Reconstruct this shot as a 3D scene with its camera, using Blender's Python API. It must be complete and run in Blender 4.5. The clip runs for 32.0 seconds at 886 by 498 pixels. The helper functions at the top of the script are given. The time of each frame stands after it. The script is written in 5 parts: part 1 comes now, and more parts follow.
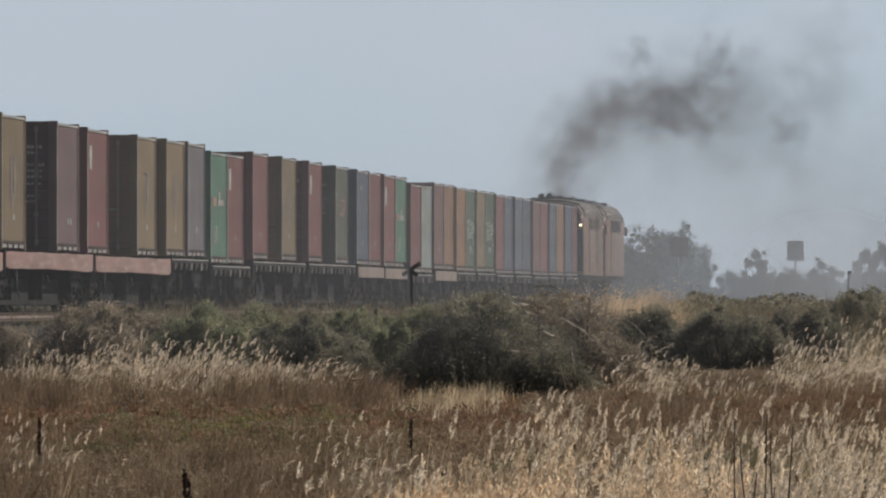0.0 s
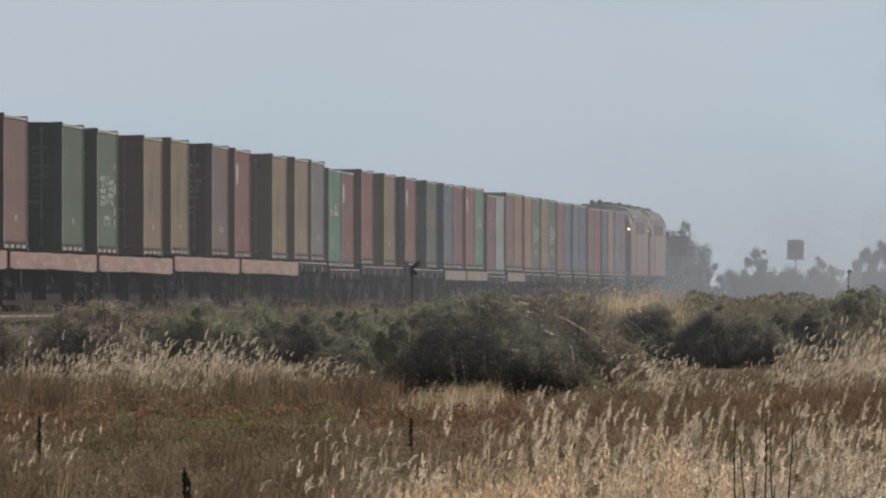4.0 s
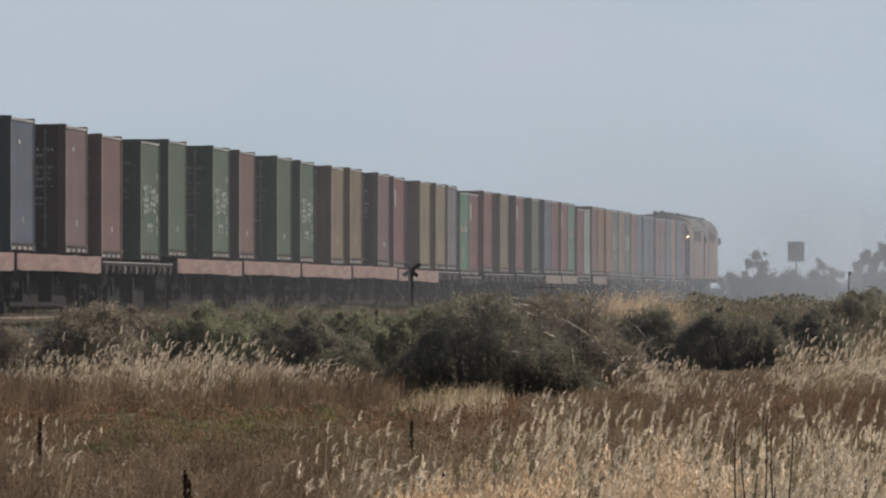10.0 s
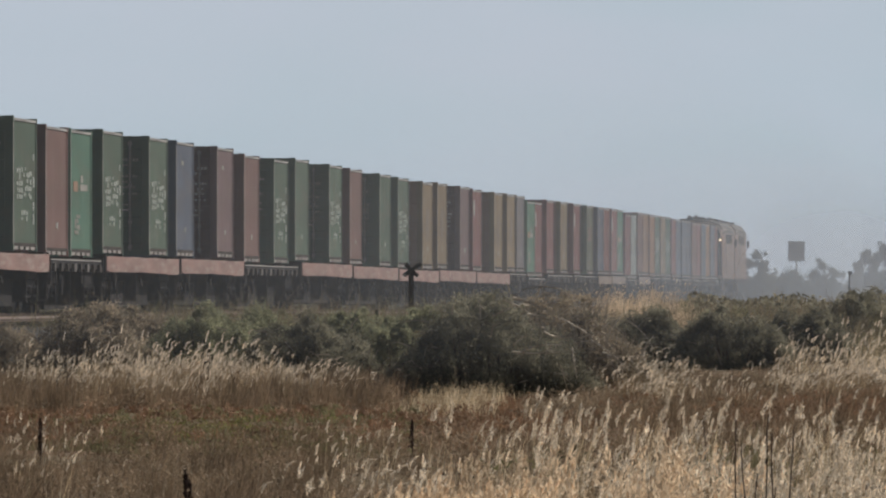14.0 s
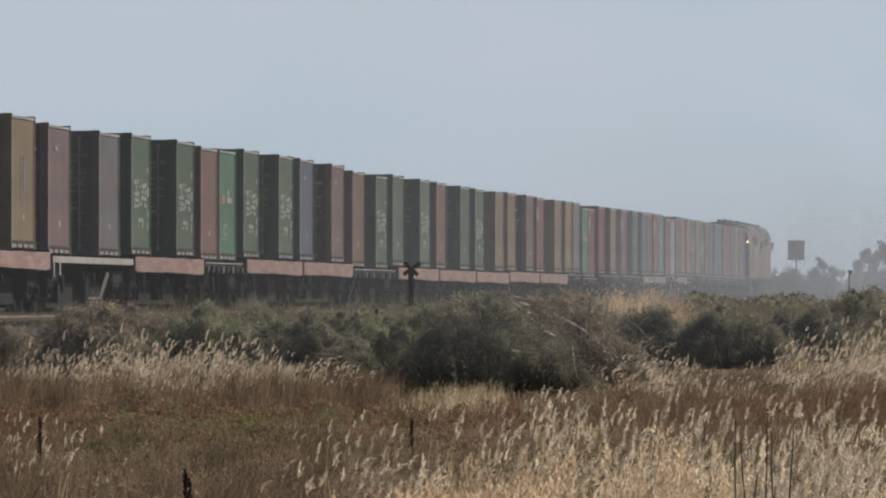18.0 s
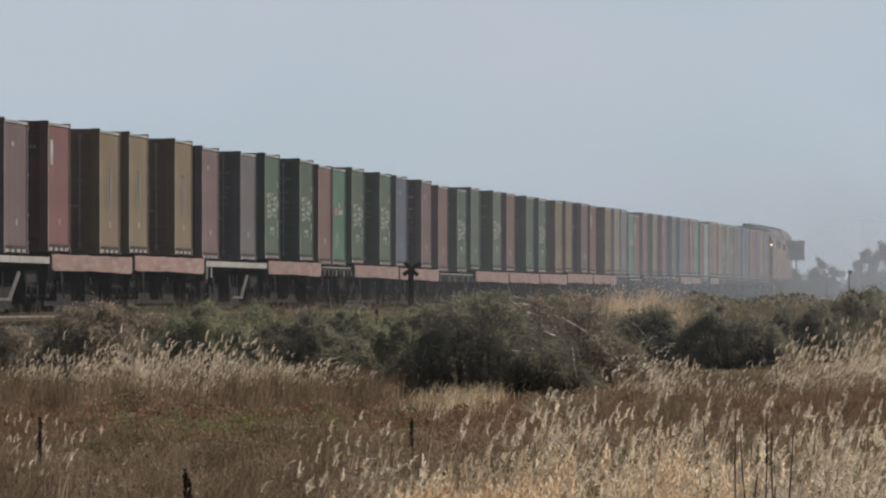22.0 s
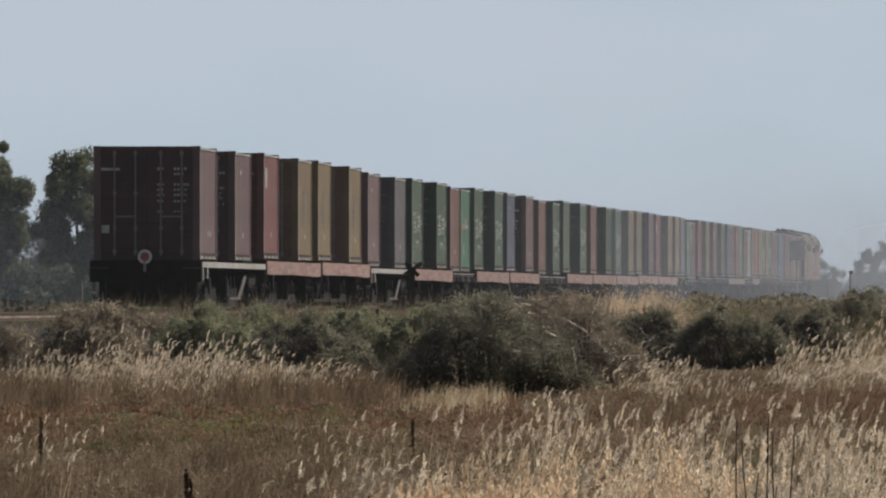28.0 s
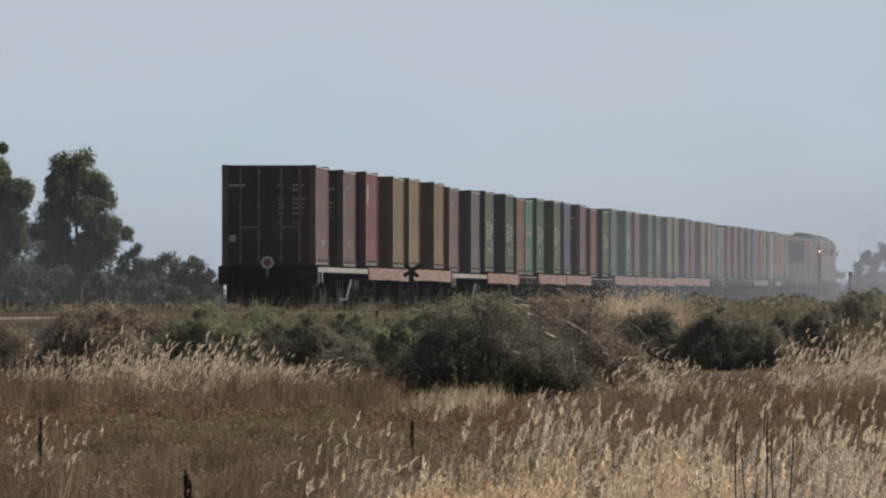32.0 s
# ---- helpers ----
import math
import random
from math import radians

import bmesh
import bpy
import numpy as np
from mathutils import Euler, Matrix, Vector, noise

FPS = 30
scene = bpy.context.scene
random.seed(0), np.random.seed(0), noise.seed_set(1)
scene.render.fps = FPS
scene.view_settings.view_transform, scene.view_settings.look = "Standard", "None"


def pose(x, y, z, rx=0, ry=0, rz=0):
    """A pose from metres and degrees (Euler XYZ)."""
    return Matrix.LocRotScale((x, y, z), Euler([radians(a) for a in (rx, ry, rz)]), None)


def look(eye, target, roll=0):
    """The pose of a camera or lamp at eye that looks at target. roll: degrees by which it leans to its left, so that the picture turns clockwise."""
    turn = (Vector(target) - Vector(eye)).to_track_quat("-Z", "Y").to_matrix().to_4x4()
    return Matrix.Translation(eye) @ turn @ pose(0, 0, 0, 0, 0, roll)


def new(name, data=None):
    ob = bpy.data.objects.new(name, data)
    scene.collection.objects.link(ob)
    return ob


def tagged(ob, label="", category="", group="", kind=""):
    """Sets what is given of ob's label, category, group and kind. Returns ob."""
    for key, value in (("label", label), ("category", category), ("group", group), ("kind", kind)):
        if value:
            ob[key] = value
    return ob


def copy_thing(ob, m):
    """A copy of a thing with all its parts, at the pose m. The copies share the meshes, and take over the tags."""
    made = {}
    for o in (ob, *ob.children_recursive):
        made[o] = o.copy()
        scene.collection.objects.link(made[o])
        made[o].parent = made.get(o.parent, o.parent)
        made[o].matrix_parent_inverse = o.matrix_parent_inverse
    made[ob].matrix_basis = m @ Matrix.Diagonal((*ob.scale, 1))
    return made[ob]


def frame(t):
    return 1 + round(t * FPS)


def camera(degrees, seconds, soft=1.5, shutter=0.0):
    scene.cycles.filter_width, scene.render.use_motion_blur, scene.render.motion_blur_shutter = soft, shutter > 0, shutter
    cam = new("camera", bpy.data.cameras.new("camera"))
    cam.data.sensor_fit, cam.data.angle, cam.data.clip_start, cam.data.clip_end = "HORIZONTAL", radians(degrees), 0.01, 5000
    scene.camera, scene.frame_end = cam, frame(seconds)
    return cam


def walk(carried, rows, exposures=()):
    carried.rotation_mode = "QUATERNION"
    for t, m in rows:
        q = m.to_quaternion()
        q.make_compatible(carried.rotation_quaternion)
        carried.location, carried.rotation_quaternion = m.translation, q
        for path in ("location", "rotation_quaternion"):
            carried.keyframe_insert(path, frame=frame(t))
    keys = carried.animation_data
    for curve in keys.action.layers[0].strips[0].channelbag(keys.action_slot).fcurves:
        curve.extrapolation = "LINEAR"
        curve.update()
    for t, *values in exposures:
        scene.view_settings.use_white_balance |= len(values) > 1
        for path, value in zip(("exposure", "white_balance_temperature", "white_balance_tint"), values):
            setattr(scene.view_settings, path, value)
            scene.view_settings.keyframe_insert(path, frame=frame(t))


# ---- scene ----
EYE = 1.10
FOV = 3.332
PITCH = 0.1998          # camera tilt up, degrees
UNIT = 0.002125         # degrees of one step of shake

cam = camera(FOV, 32.0, soft=2.2)


def steady(t, dx, dy):
    return (t, pose(0, 0, EYE, 90 + PITCH + dy * UNIT, 0, (dx - 1.8) * UNIT))


walk(cam, [steady(*r) for r in (
    (0, 0.7, 0), (1, -0.3, -1), (2, 1.7, -0.7), (3, 1.3, -1.7), (6, 0.3, -1), (7, 1, -0.3), (8, 0.3, -0.3),
    (9, 0, 0), (10, 1.7, 1.3), (11, 2.3, 0), (12, 2.3, 0.7), (13, 0.3, 0.3), (14, 2.3, 1), (17, 2.7, 0.3),
    (17.5, 0.3, -3.7), (18, 2, -0.7), (19, 2.7, -0.7), (20, 1.3, -1.3), (21, 2.3, -0.7), (22, 2, -0.3),
    (23, 3.7, 0.7), (24, 2.7, 0.3), (25, 3.3, 0), (28, 3.7, 0), (29, 3.3, 0.3), (30, 3.3, 1), (31, 1.3, -3), (32, 2.7, 2))])

# ---- light ----
SUN_AZ, SUN_EL = radians(62), radians(42)      # from +y towards +x
world = bpy.data.worlds.new("sky_world")
scene.world = world
world.use_nodes = True
wn = world.node_tree
sky = wn.nodes.new("ShaderNodeTexSky")
sky.sky_type, sky.sun_disc = "NISHITA", False
sky.sun_elevation, sky.sun_rotation = SUN_EL, SUN_AZ
sky.air_density, sky.dust_density, sky.ozone_density = 1.0, 0.8, 1.0
tint = wn.nodes.new("ShaderNodeMix")
tint.data_type, tint.blend_type = "RGBA", "MULTIPLY"
tint.inputs[0].default_value = 1.0
tint.inputs[7].default_value = (1.15, 1.0, 0.86, 1)
wn.links.new(sky.outputs[0], tint.inputs[6])
wn.links.new(tint.outputs[2], wn.nodes["Background"].inputs[0])
wn.nodes["Background"].inputs[1].default_value = 0.042
sun = new("sun", bpy.data.lights.new("sun", "SUN"))
sun.data.energy, sun.data.angle, sun.data.color = 4.7, radians(0.6), (1, 0.95, 0.88)
sun.matrix_world = look((40, 20, 60), Vector((40, 20, 60)) - Vector((math.sin(SUN_AZ) * math.cos(SUN_EL), math.cos(SUN_AZ) * math.cos(SUN_EL), math.sin(SUN_EL))))
scene.view_settings.exposure = 0.0
scene.cycles.transparent_max_bounces = 48

# ---- materials ----


def backdrop_light():
    m = bpy.data.materials.new("hazy_sky")
    m.use_nodes = True
    n, l = m.node_tree.nodes, m.node_tree.links
    n.remove(n["Principled BSDF"])
    e, tc, mp, t, r = (n.new("ShaderNode" + k) for k in ("Emission", "TexCoord", "Mapping", "TexNoise", "ValToRGB"))
    mp.inputs["Scale"].default_value = (0.006, 0.006, 0.016)
    t.inputs["Scale"].default_value, t.inputs["Detail"].default_value = 1.0, 4
    r.color_ramp.elements[0].position, r.color_ramp.elements[1].position = 0.3, 0.7
    r.color_ramp.elements[0].color, r.color_ramp.elements[1].color = (0.455, 0.545, 0.615, 1), (0.515, 0.565, 0.650, 1)
    l.new(tc.outputs["Object"], mp.inputs[0])
    l.new(mp.outputs[0], t.inputs[0])
    l.new(t.outputs[0], r.inputs[0])
    l.new(r.outputs[0], e.inputs[0])
    l.new(e.outputs[0], n["Material Output"].inputs[0])
    return m


def material(name, a, b=None, scale=4.0, rough=0.7, metal=0.0, bump=0.0, fine=None, stretch=(1, 1, 1), vary=0.0, dirt=None, amount=0.5, sheer=0.0, sheen=0.5):
    """A surface whose colour runs between a and b by noise, with finer grain, bump, dirt, and a share of light let through."""
    m = bpy.data.materials.new(name)
    m.use_nodes = True
    nt = m.node_tree
    n, l = nt.nodes, nt.links
    bsdf = n["Principled BSDF"]
    tc, mp = n.new("ShaderNodeTexCoord"), n.new("ShaderNodeMapping")
    mp.inputs["Scale"].default_value = stretch
    l.new(tc.outputs["Object"], mp.inputs[0])
    t1 = n.new("ShaderNodeTexNoise")
    t1.inputs["Scale"].default_value, t1.inputs["Detail"].default_value = scale, 5
    l.new(mp.outputs[0], t1.inputs[0])
    ramp = n.new("ShaderNodeValToRGB")
    b = b or tuple(c * 0.75 for c in a)
    ramp.color_ramp.elements[0].position, ramp.color_ramp.elements[1].position = 0.32, 0.68
    ramp.color_ramp.elements[0].color, ramp.color_ramp.elements[1].color = (*b, 1), (*a, 1)
    l.new(t1.outputs[0], ramp.inputs[0])
    col = ramp.outputs[0]
    if dirt:
        t2 = n.new("ShaderNodeTexNoise")
        t2.inputs["Scale"].default_value, t2.inputs["Detail"].default_value = fine or scale * 6, 6
        l.new(mp.outputs[0], t2.inputs[0])
        r2 = n.new("ShaderNodeValToRGB")
        r2.color_ramp.elements[0].position, r2.color_ramp.elements[1].position = 0.5, 0.72
        r2.color_ramp.elements[1].color = (amount, amount, amount, 1)
        l.new(t2.outputs[0], r2.inputs[0])
        mx = n.new("ShaderNodeMix")
        mx.data_type = "RGBA"
        l.new(r2.outputs[0], mx.inputs[0])
        l.new(col, mx.inputs[6])
        mx.inputs[7].default_value = (*dirt, 1)
        col = mx.outputs[2]
    if vary:
        oi, hs = n.new("ShaderNodeObjectInfo"), n.new("ShaderNodeHueSaturation")
        mr = n.new("ShaderNodeMapRange")
        mr.inputs[3].default_value, mr.inputs[4].default_value = 1 - vary, 1 + vary
        l.new(oi.outputs["Random"], mr.inputs[0])
        l.new(mr.outputs[0], hs.inputs["Value"])
        l.new(col, hs.inputs["Color"])
        col = hs.outputs[0]
    l.new(col, bsdf.inputs["Base Color"])
    bsdf.inputs["Roughness"].default_value, bsdf.inputs["Metallic"].default_value = rough, metal
    bsdf.inputs["Specular IOR Level"].default_value = sheen
    if bump:
        bp = n.new("ShaderNodeBump")
        bp.inputs["Strength"].default_value = bump
        l.new(t1.outputs[0], bp.inputs["Height"])
        l.new(bp.outputs[0], bsdf.inputs["Normal"])
    if sheer:
        tr, mix = n.new("ShaderNodeBsdfTranslucent"), n.new("ShaderNodeMixShader")
        l.new(col, tr.inputs[0])
        mix.inputs[0].default_value = sheer
        l.new(bsdf.outputs[0], mix.inputs[1])
        l.new(tr.outputs[0], mix.inputs[2])
        l.new(mix.outputs[0], n["Material Output"].inputs[0])
    return m


def leafy(name, tones, rough=0.7, sheer=0.4, patch=0.32, size=2.4):
    """Plant matter: each blade or leaf takes one of the tones, and whole patches are paler or duller."""
    m = bpy.data.materials.new(name)
    m.use_nodes = True
    n, l = m.node_tree.nodes, m.node_tree.links
    bsdf = n["Principled BSDF"]
    g, ramp = n.new("ShaderNodeNewGeometry"), n.new("ShaderNodeValToRGB")
    el = ramp.color_ramp.elements
    while len(el) < len(tones):
        el.new(0.5)
    for i, c in enumerate(tones):
        el[i].position, el[i].color = i / max(1, len(tones) - 1), (*c, 1)
    l.new(g.outputs["Random Per Island"], ramp.inputs[0])
    tc, mp, t, mr, hs = (n.new("ShaderNode" + k) for k in ("TexCoord", "Mapping", "TexNoise", "MapRange", "HueSaturation"))
    mp.inputs["Scale"].default_value = (size, size * 0.16, size)
    t.inputs["Scale"].default_value, t.inputs["Detail"].default_value = 1.0, 3
    mr.inputs[1].default_value, mr.inputs[2].default_value = 0.36, 0.64
    mr.inputs[3].default_value, mr.inputs[4].default_value = 1 - patch, 1 + patch
    l.new(tc.outputs["Object"], mp.inputs[0])
    l.new(mp.outputs[0], t.inputs[0])
    l.new(t.outputs[0], mr.inputs[0])
    l.new(mr.outputs[0], hs.inputs["Value"])
    l.new(ramp.outputs[0], hs.inputs["Color"])
    tr, mix = n.new("ShaderNodeBsdfTranslucent"), n.new("ShaderNodeMixShader")
    l.new(hs.outputs[0], bsdf.inputs["Base Color"])
    l.new(hs.outputs[0], tr.inputs[0])
    bsdf.inputs["Roughness"].default_value = rough
    bsdf.inputs["Specular IOR Level"].default_value = 0.25
    mix.inputs[0].default_value = sheer
    l.new(bsdf.outputs[0], mix.inputs[1])
    l.new(tr.outputs[0], mix.inputs[2])
    l.new(mix.outputs[0], n["Material Output"].inputs[0])
    return m


def vapour(name, colour, build):
    """Thin matter that scatters light: build(nodes, links) gives the output with its density from 0 to 1."""
    m = bpy.data.materials.new(name)
    m.use_nodes = True
    n, l = m.node_tree.nodes, m.node_tree.links
    n.remove(n["Principled BSDF"])
    di, tl, half = n.new("ShaderNodeBsdfDiffuse"), n.new("ShaderNodeBsdfTranslucent"), n.new("ShaderNodeMixShader")
    clear, mix = n.new("ShaderNodeBsdfTransparent"), n.new("ShaderNodeMixShader")
    di.inputs[0].default_value = tl.inputs[0].default_value = (*colour, 1)
    half.inputs[0].default_value = 0.5
    l.new(di.outputs[0], half.inputs[1])
    l.new(tl.outputs[0], half.inputs[2])
    l.new(build(n, l), mix.inputs[0])
    l.new(clear.outputs[0], mix.inputs[1])
    l.new(half.outputs[0], mix.inputs[2])
    l.new(mix.outputs[0], n["Material Output"].inputs[0])
    return m


def paint(name, c, fade=0.75):
    return material(name, c, tuple(x * fade for x in c), scale=0.9, rough=0.6, dirt=(0.15, 0.12, 0.10), fine=3.0, amount=0.3, vary=0.1, bump=0.02, stretch=(1, 0.1, 0.8), sheen=0.3)


PAINT = {
    "mauve": paint("mauve_brown_paint", (0.192, 0.134, 0.141)),
    "red": paint("faded_red_paint", (0.212, 0.100, 0.100)),
    "brick": paint("brick_brown_paint", (0.196, 0.121, 0.112)),
    "yellow": paint("mustard_paint", (0.242, 0.186, 0.122)),
    "green": paint("dull_green_paint", (0.104, 0.148, 0.114)),
    "teal": paint("sea_green_paint", (0.112, 0.215, 0.163)),
    "grey": paint("warm_grey_paint", (0.172, 0.163, 0.176)),
    "blue": paint("slate_blue_paint", (0.120, 0.142, 0.190)),
    "olive": paint("grey_green_paint", (0.129, 0.142, 0.112)),
    "pale": paint("pale_grey_paint", (0.284, 0.318, 0.310)),
    "tan": paint("tan_brown_paint", (0.284, 0.172, 0.112)),
}
# mauve and red doors are darker copies, with the end's shade in the colour
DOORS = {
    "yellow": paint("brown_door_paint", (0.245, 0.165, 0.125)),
    "mauve": paint("shaded_mauve_door_paint", (0.105, 0.066, 0.070)),
    "red": paint("shaded_red_door_paint", (0.150, 0.066, 0.068)),
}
STEEL = material("galvanised_steel", (0.30, 0.28, 0.275), scale=3, rough=0.7)
WHITE = material("white_enamel", (0.85, 0.83, 0.80), scale=2, rough=0.4)
LETTER = material("faded_white_lettering", (0.35, 0.36, 0.34), (0.19, 0.21, 0.19), scale=2.5, rough=0.6, stretch=(1, 0.2, 1))
WORN = material("worn_away_lettering", (0.25, 0.275, 0.25), (0.145, 0.175, 0.148), scale=3.5, rough=0.6, stretch=(1, 0.2, 1))
ENDTEXT = material("worn_white_end_lettering", (0.66, 0.66, 0.66), (0.28, 0.28, 0.28), scale=4)
DIM = material("dim_lettering", (0.24, 0.23, 0.21), scale=3)
DARKLETTER = material("dark_lettering", (0.155, 0.13, 0.11), (0.10, 0.085, 0.07), scale=3)
# pale tone paints the sun's highlight along the container top rails
EDGE = material("sunlit_top_edge", (0.33, 0.32, 0.31), (0.15, 0.14, 0.135), scale=1.2, rough=0.6, stretch=(1, 0.4, 1))
# strip colour for the lit line down each corner post
POSTEDGE = material("sunlit_post_line", (0.25, 0.24, 0.22), (0.15, 0.145, 0.135), scale=1.5, rough=0.7)
SILL = material("faded_pink_steel", (0.255, 0.150, 0.130), (0.165, 0.092, 0.080), scale=1.6, dirt=(0.30, 0.25, 0.22), fine=5.0, amount=0.75, rough=0.75, vary=0.08, stretch=(1, 0.11, 1.3))
PALESILL = material("weathered_grey_steel", (0.34, 0.32, 0.30), (0.22, 0.205, 0.19), scale=1.2, rough=0.7)
PLATE = material("dull_pocket_plate", (0.27, 0.25, 0.235), (0.13, 0.115, 0.105), scale=0.9, rough=0.75, vary=0.12)
TANSILL = material("dusty_brown_steel", (0.21, 0.165, 0.14), (0.15, 0.115, 0.095), scale=1.2, rough=0.8)
TRUSS = material("chalky_grey_steel", (0.17, 0.155, 0.15), (0.09, 0.08, 0.075), scale=2, rough=0.8, sheen=0.2)
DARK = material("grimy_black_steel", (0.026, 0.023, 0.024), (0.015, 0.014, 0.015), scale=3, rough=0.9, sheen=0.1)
GRIME = material("dusty_dark_steel", (0.062, 0.051, 0.046), (0.03, 0.026, 0.024), scale=2, rough=0.9, sheen=0.12)
RAIL = material("rail_steel", (0.30, 0.25, 0.22), (0.18, 0.12, 0.09), scale=2, rough=0.7, metal=0.1, sheen=0.2)
RUSTRAIL = material("rusty_rail_steel", (0.10, 0.07, 0.055), (0.06, 0.045, 0.036), scale=2, rough=0.9, sheen=0.1)
BALLAST = material("grey_ballast", (0.066, 0.059, 0.052), (0.036, 0.033, 0.03), scale=9, rough=0.95, bump=0.6, sheen=0.05)
ORANGE = material("faded_orange_paint", (0.205, 0.105, 0.062), (0.13, 0.07, 0.043), scale=0.9, dirt=(0.11, 0.09, 0.078), fine=3, amount=0.7, rough=0.5, stretch=(1, 0.15, 1))
ROOFGREY = material("sooty_roof_grey", (0.10, 0.085, 0.075), (0.06, 0.05, 0.045), scale=1.5, rough=0.7)
SILVER = material("dull_silver_paint", (0.175, 0.112, 0.082), (0.115, 0.078, 0.06), scale=1.0, rough=0.5)
CREAMPAINT = material("faded_cream_paint", (0.30, 0.25, 0.20), (0.21, 0.17, 0.135), scale=1.5, rough=0.5, stretch=(1, 0.15, 1))
RUSTBAND = material("worn_orange_band", (0.26, 0.12, 0.06), (0.17, 0.085, 0.05), scale=1.5, rough=0.6, stretch=(1, 0.15, 1))
GLASS = material("dark_cab_glass", (0.02, 0.022, 0.025), rough=0.35, sheen=0.15)
WOOD = material("weathered_dark_wood", (0.055, 0.045, 0.038), (0.03, 0.025, 0.02), scale=6, rough=0.9)
GREYWOOD = material("grey_post_wood", (0.19, 0.165, 0.14), scale=6, rough=0.9)
BOARD = material("dark_sign_back", (0.27, 0.27, 0.29), (0.21, 0.21, 0.23), scale=2, rough=0.6)
REDBOARD = material("faded_red_board", (0.42, 0.13, 0.115), scale=2, rough=0.6)
DULLRED = material("dull_red_board", (0.24, 0.125, 0.115), (0.18, 0.10, 0.095), scale=2, rough=0.7)
LAMP = bpy.data.materials.new("lit_headlight")
LAMP.use_nodes = True
LAMP.node_tree.nodes["Principled BSDF"].inputs["Emission Color"].default_value = (1, 0.74, 0.42, 1)
LAMP.node_tree.nodes["Principled BSDF"].inputs["Emission Strength"].default_value = 3.2
BARK = material("grey_bark", (0.13, 0.105, 0.085), (0.07, 0.055, 0.045), scale=5, rough=0.9, bump=0.4)
SOIL = material("dry_grassland_soil", (0.17, 0.13, 0.088), (0.10, 0.082, 0.054), scale=0.12, stretch=(1, 0.25, 1), rough=0.95, dirt=(0.18, 0.105, 0.068), fine=0.5, amount=0.8, bump=0.3, sheen=0.05)
STRAW = leafy("pale_straw", ((0.31, 0.22, 0.13), (0.40, 0.305, 0.20), (0.24, 0.16, 0.09), (0.47, 0.38, 0.27), (0.19, 0.145, 0.085)), sheer=0.45, patch=0.42, size=4.0)
CREAM = leafy("cream_dry_grass", ((0.56, 0.43, 0.275), (0.68, 0.555, 0.38), (0.43, 0.315, 0.19), (0.76, 0.66, 0.50), (0.34, 0.25, 0.15)), sheer=0.5, patch=0.42, size=5.0)
SEED = leafy("silvery_seed_heads", ((0.84, 0.715, 0.54), (0.94, 0.83, 0.69), (0.66, 0.525, 0.37), (0.97, 0.92, 0.83)), sheer=0.5, patch=0.38, size=6.0)
BROWNGRASS = leafy("brown_stalks", ((0.29, 0.215, 0.148), (0.22, 0.168, 0.112), (0.37, 0.29, 0.205), (0.175, 0.14, 0.095)), sheer=0.35)
RUST = leafy("rusty_low_weeds", ((0.27, 0.155, 0.098), (0.22, 0.13, 0.08), (0.31, 0.19, 0.12), (0.18, 0.13, 0.08)), sheer=0.3)
GOLD = leafy("golden_dry_grass", ((0.76, 0.60, 0.42), (0.86, 0.70, 0.52), (0.62, 0.465, 0.31), (0.92, 0.80, 0.63)), sheer=0.5)
MOSS = leafy("yellow_green_weeds", ((0.20, 0.20, 0.065), (0.25, 0.235, 0.08), (0.15, 0.155, 0.06)), sheer=0.4)
UMBER = leafy("umber_dead_weeds", ((0.259, 0.181, 0.117), (0.194, 0.14, 0.095), (0.335, 0.243, 0.167), (0.162, 0.132, 0.084)), sheer=0.35, patch=0.4)
GREENGRASS = leafy("olive_green_blades", ((0.17, 0.165, 0.085), (0.23, 0.205, 0.11), (0.13, 0.125, 0.065), (0.28, 0.24, 0.135)), sheer=0.4)
DARKSTALK = leafy("dark_dead_stalks", ((0.045, 0.03, 0.026), (0.07, 0.042, 0.036)), sheer=0.05)
TWIG = leafy("bleached_dead_twigs", ((0.48, 0.42, 0.34), (0.36, 0.31, 0.25), (0.60, 0.53, 0.44), (0.22, 0.18, 0.145)), sheer=0.05)
SCRUB = leafy("dark_scrub_leaves", ((0.185, 0.174, 0.125), (0.246, 0.23, 0.162), (0.134, 0.129, 0.096), (0.302, 0.269, 0.196)), sheer=0.5, patch=0.42)
SALTBUSH = leafy("grey_green_scrub_leaves", ((0.224, 0.234, 0.139), (0.295, 0.295, 0.183), (0.171, 0.179, 0.109), (0.366, 0.348, 0.224)), sheer=0.5, patch=0.36)
BROWNBUSH = leafy("brown_scrub_leaves", ((0.27, 0.218, 0.161), (0.19, 0.155, 0.115), (0.368, 0.299, 0.218), (0.207, 0.19, 0.132)), sheer=0.5, patch=0.42)
GUM = leafy("gum_tree_leaves", ((0.117, 0.133, 0.066), (0.156, 0.164, 0.086), (0.078, 0.094, 0.051), (0.203, 0.195, 0.113)), sheer=0.45)
FARGUM = leafy("far_tree_leaves", ((0.085, 0.105, 0.07), (0.12, 0.135, 0.09), (0.06, 0.075, 0.05)), sheer=0.4)

# ---- mesh tools ----


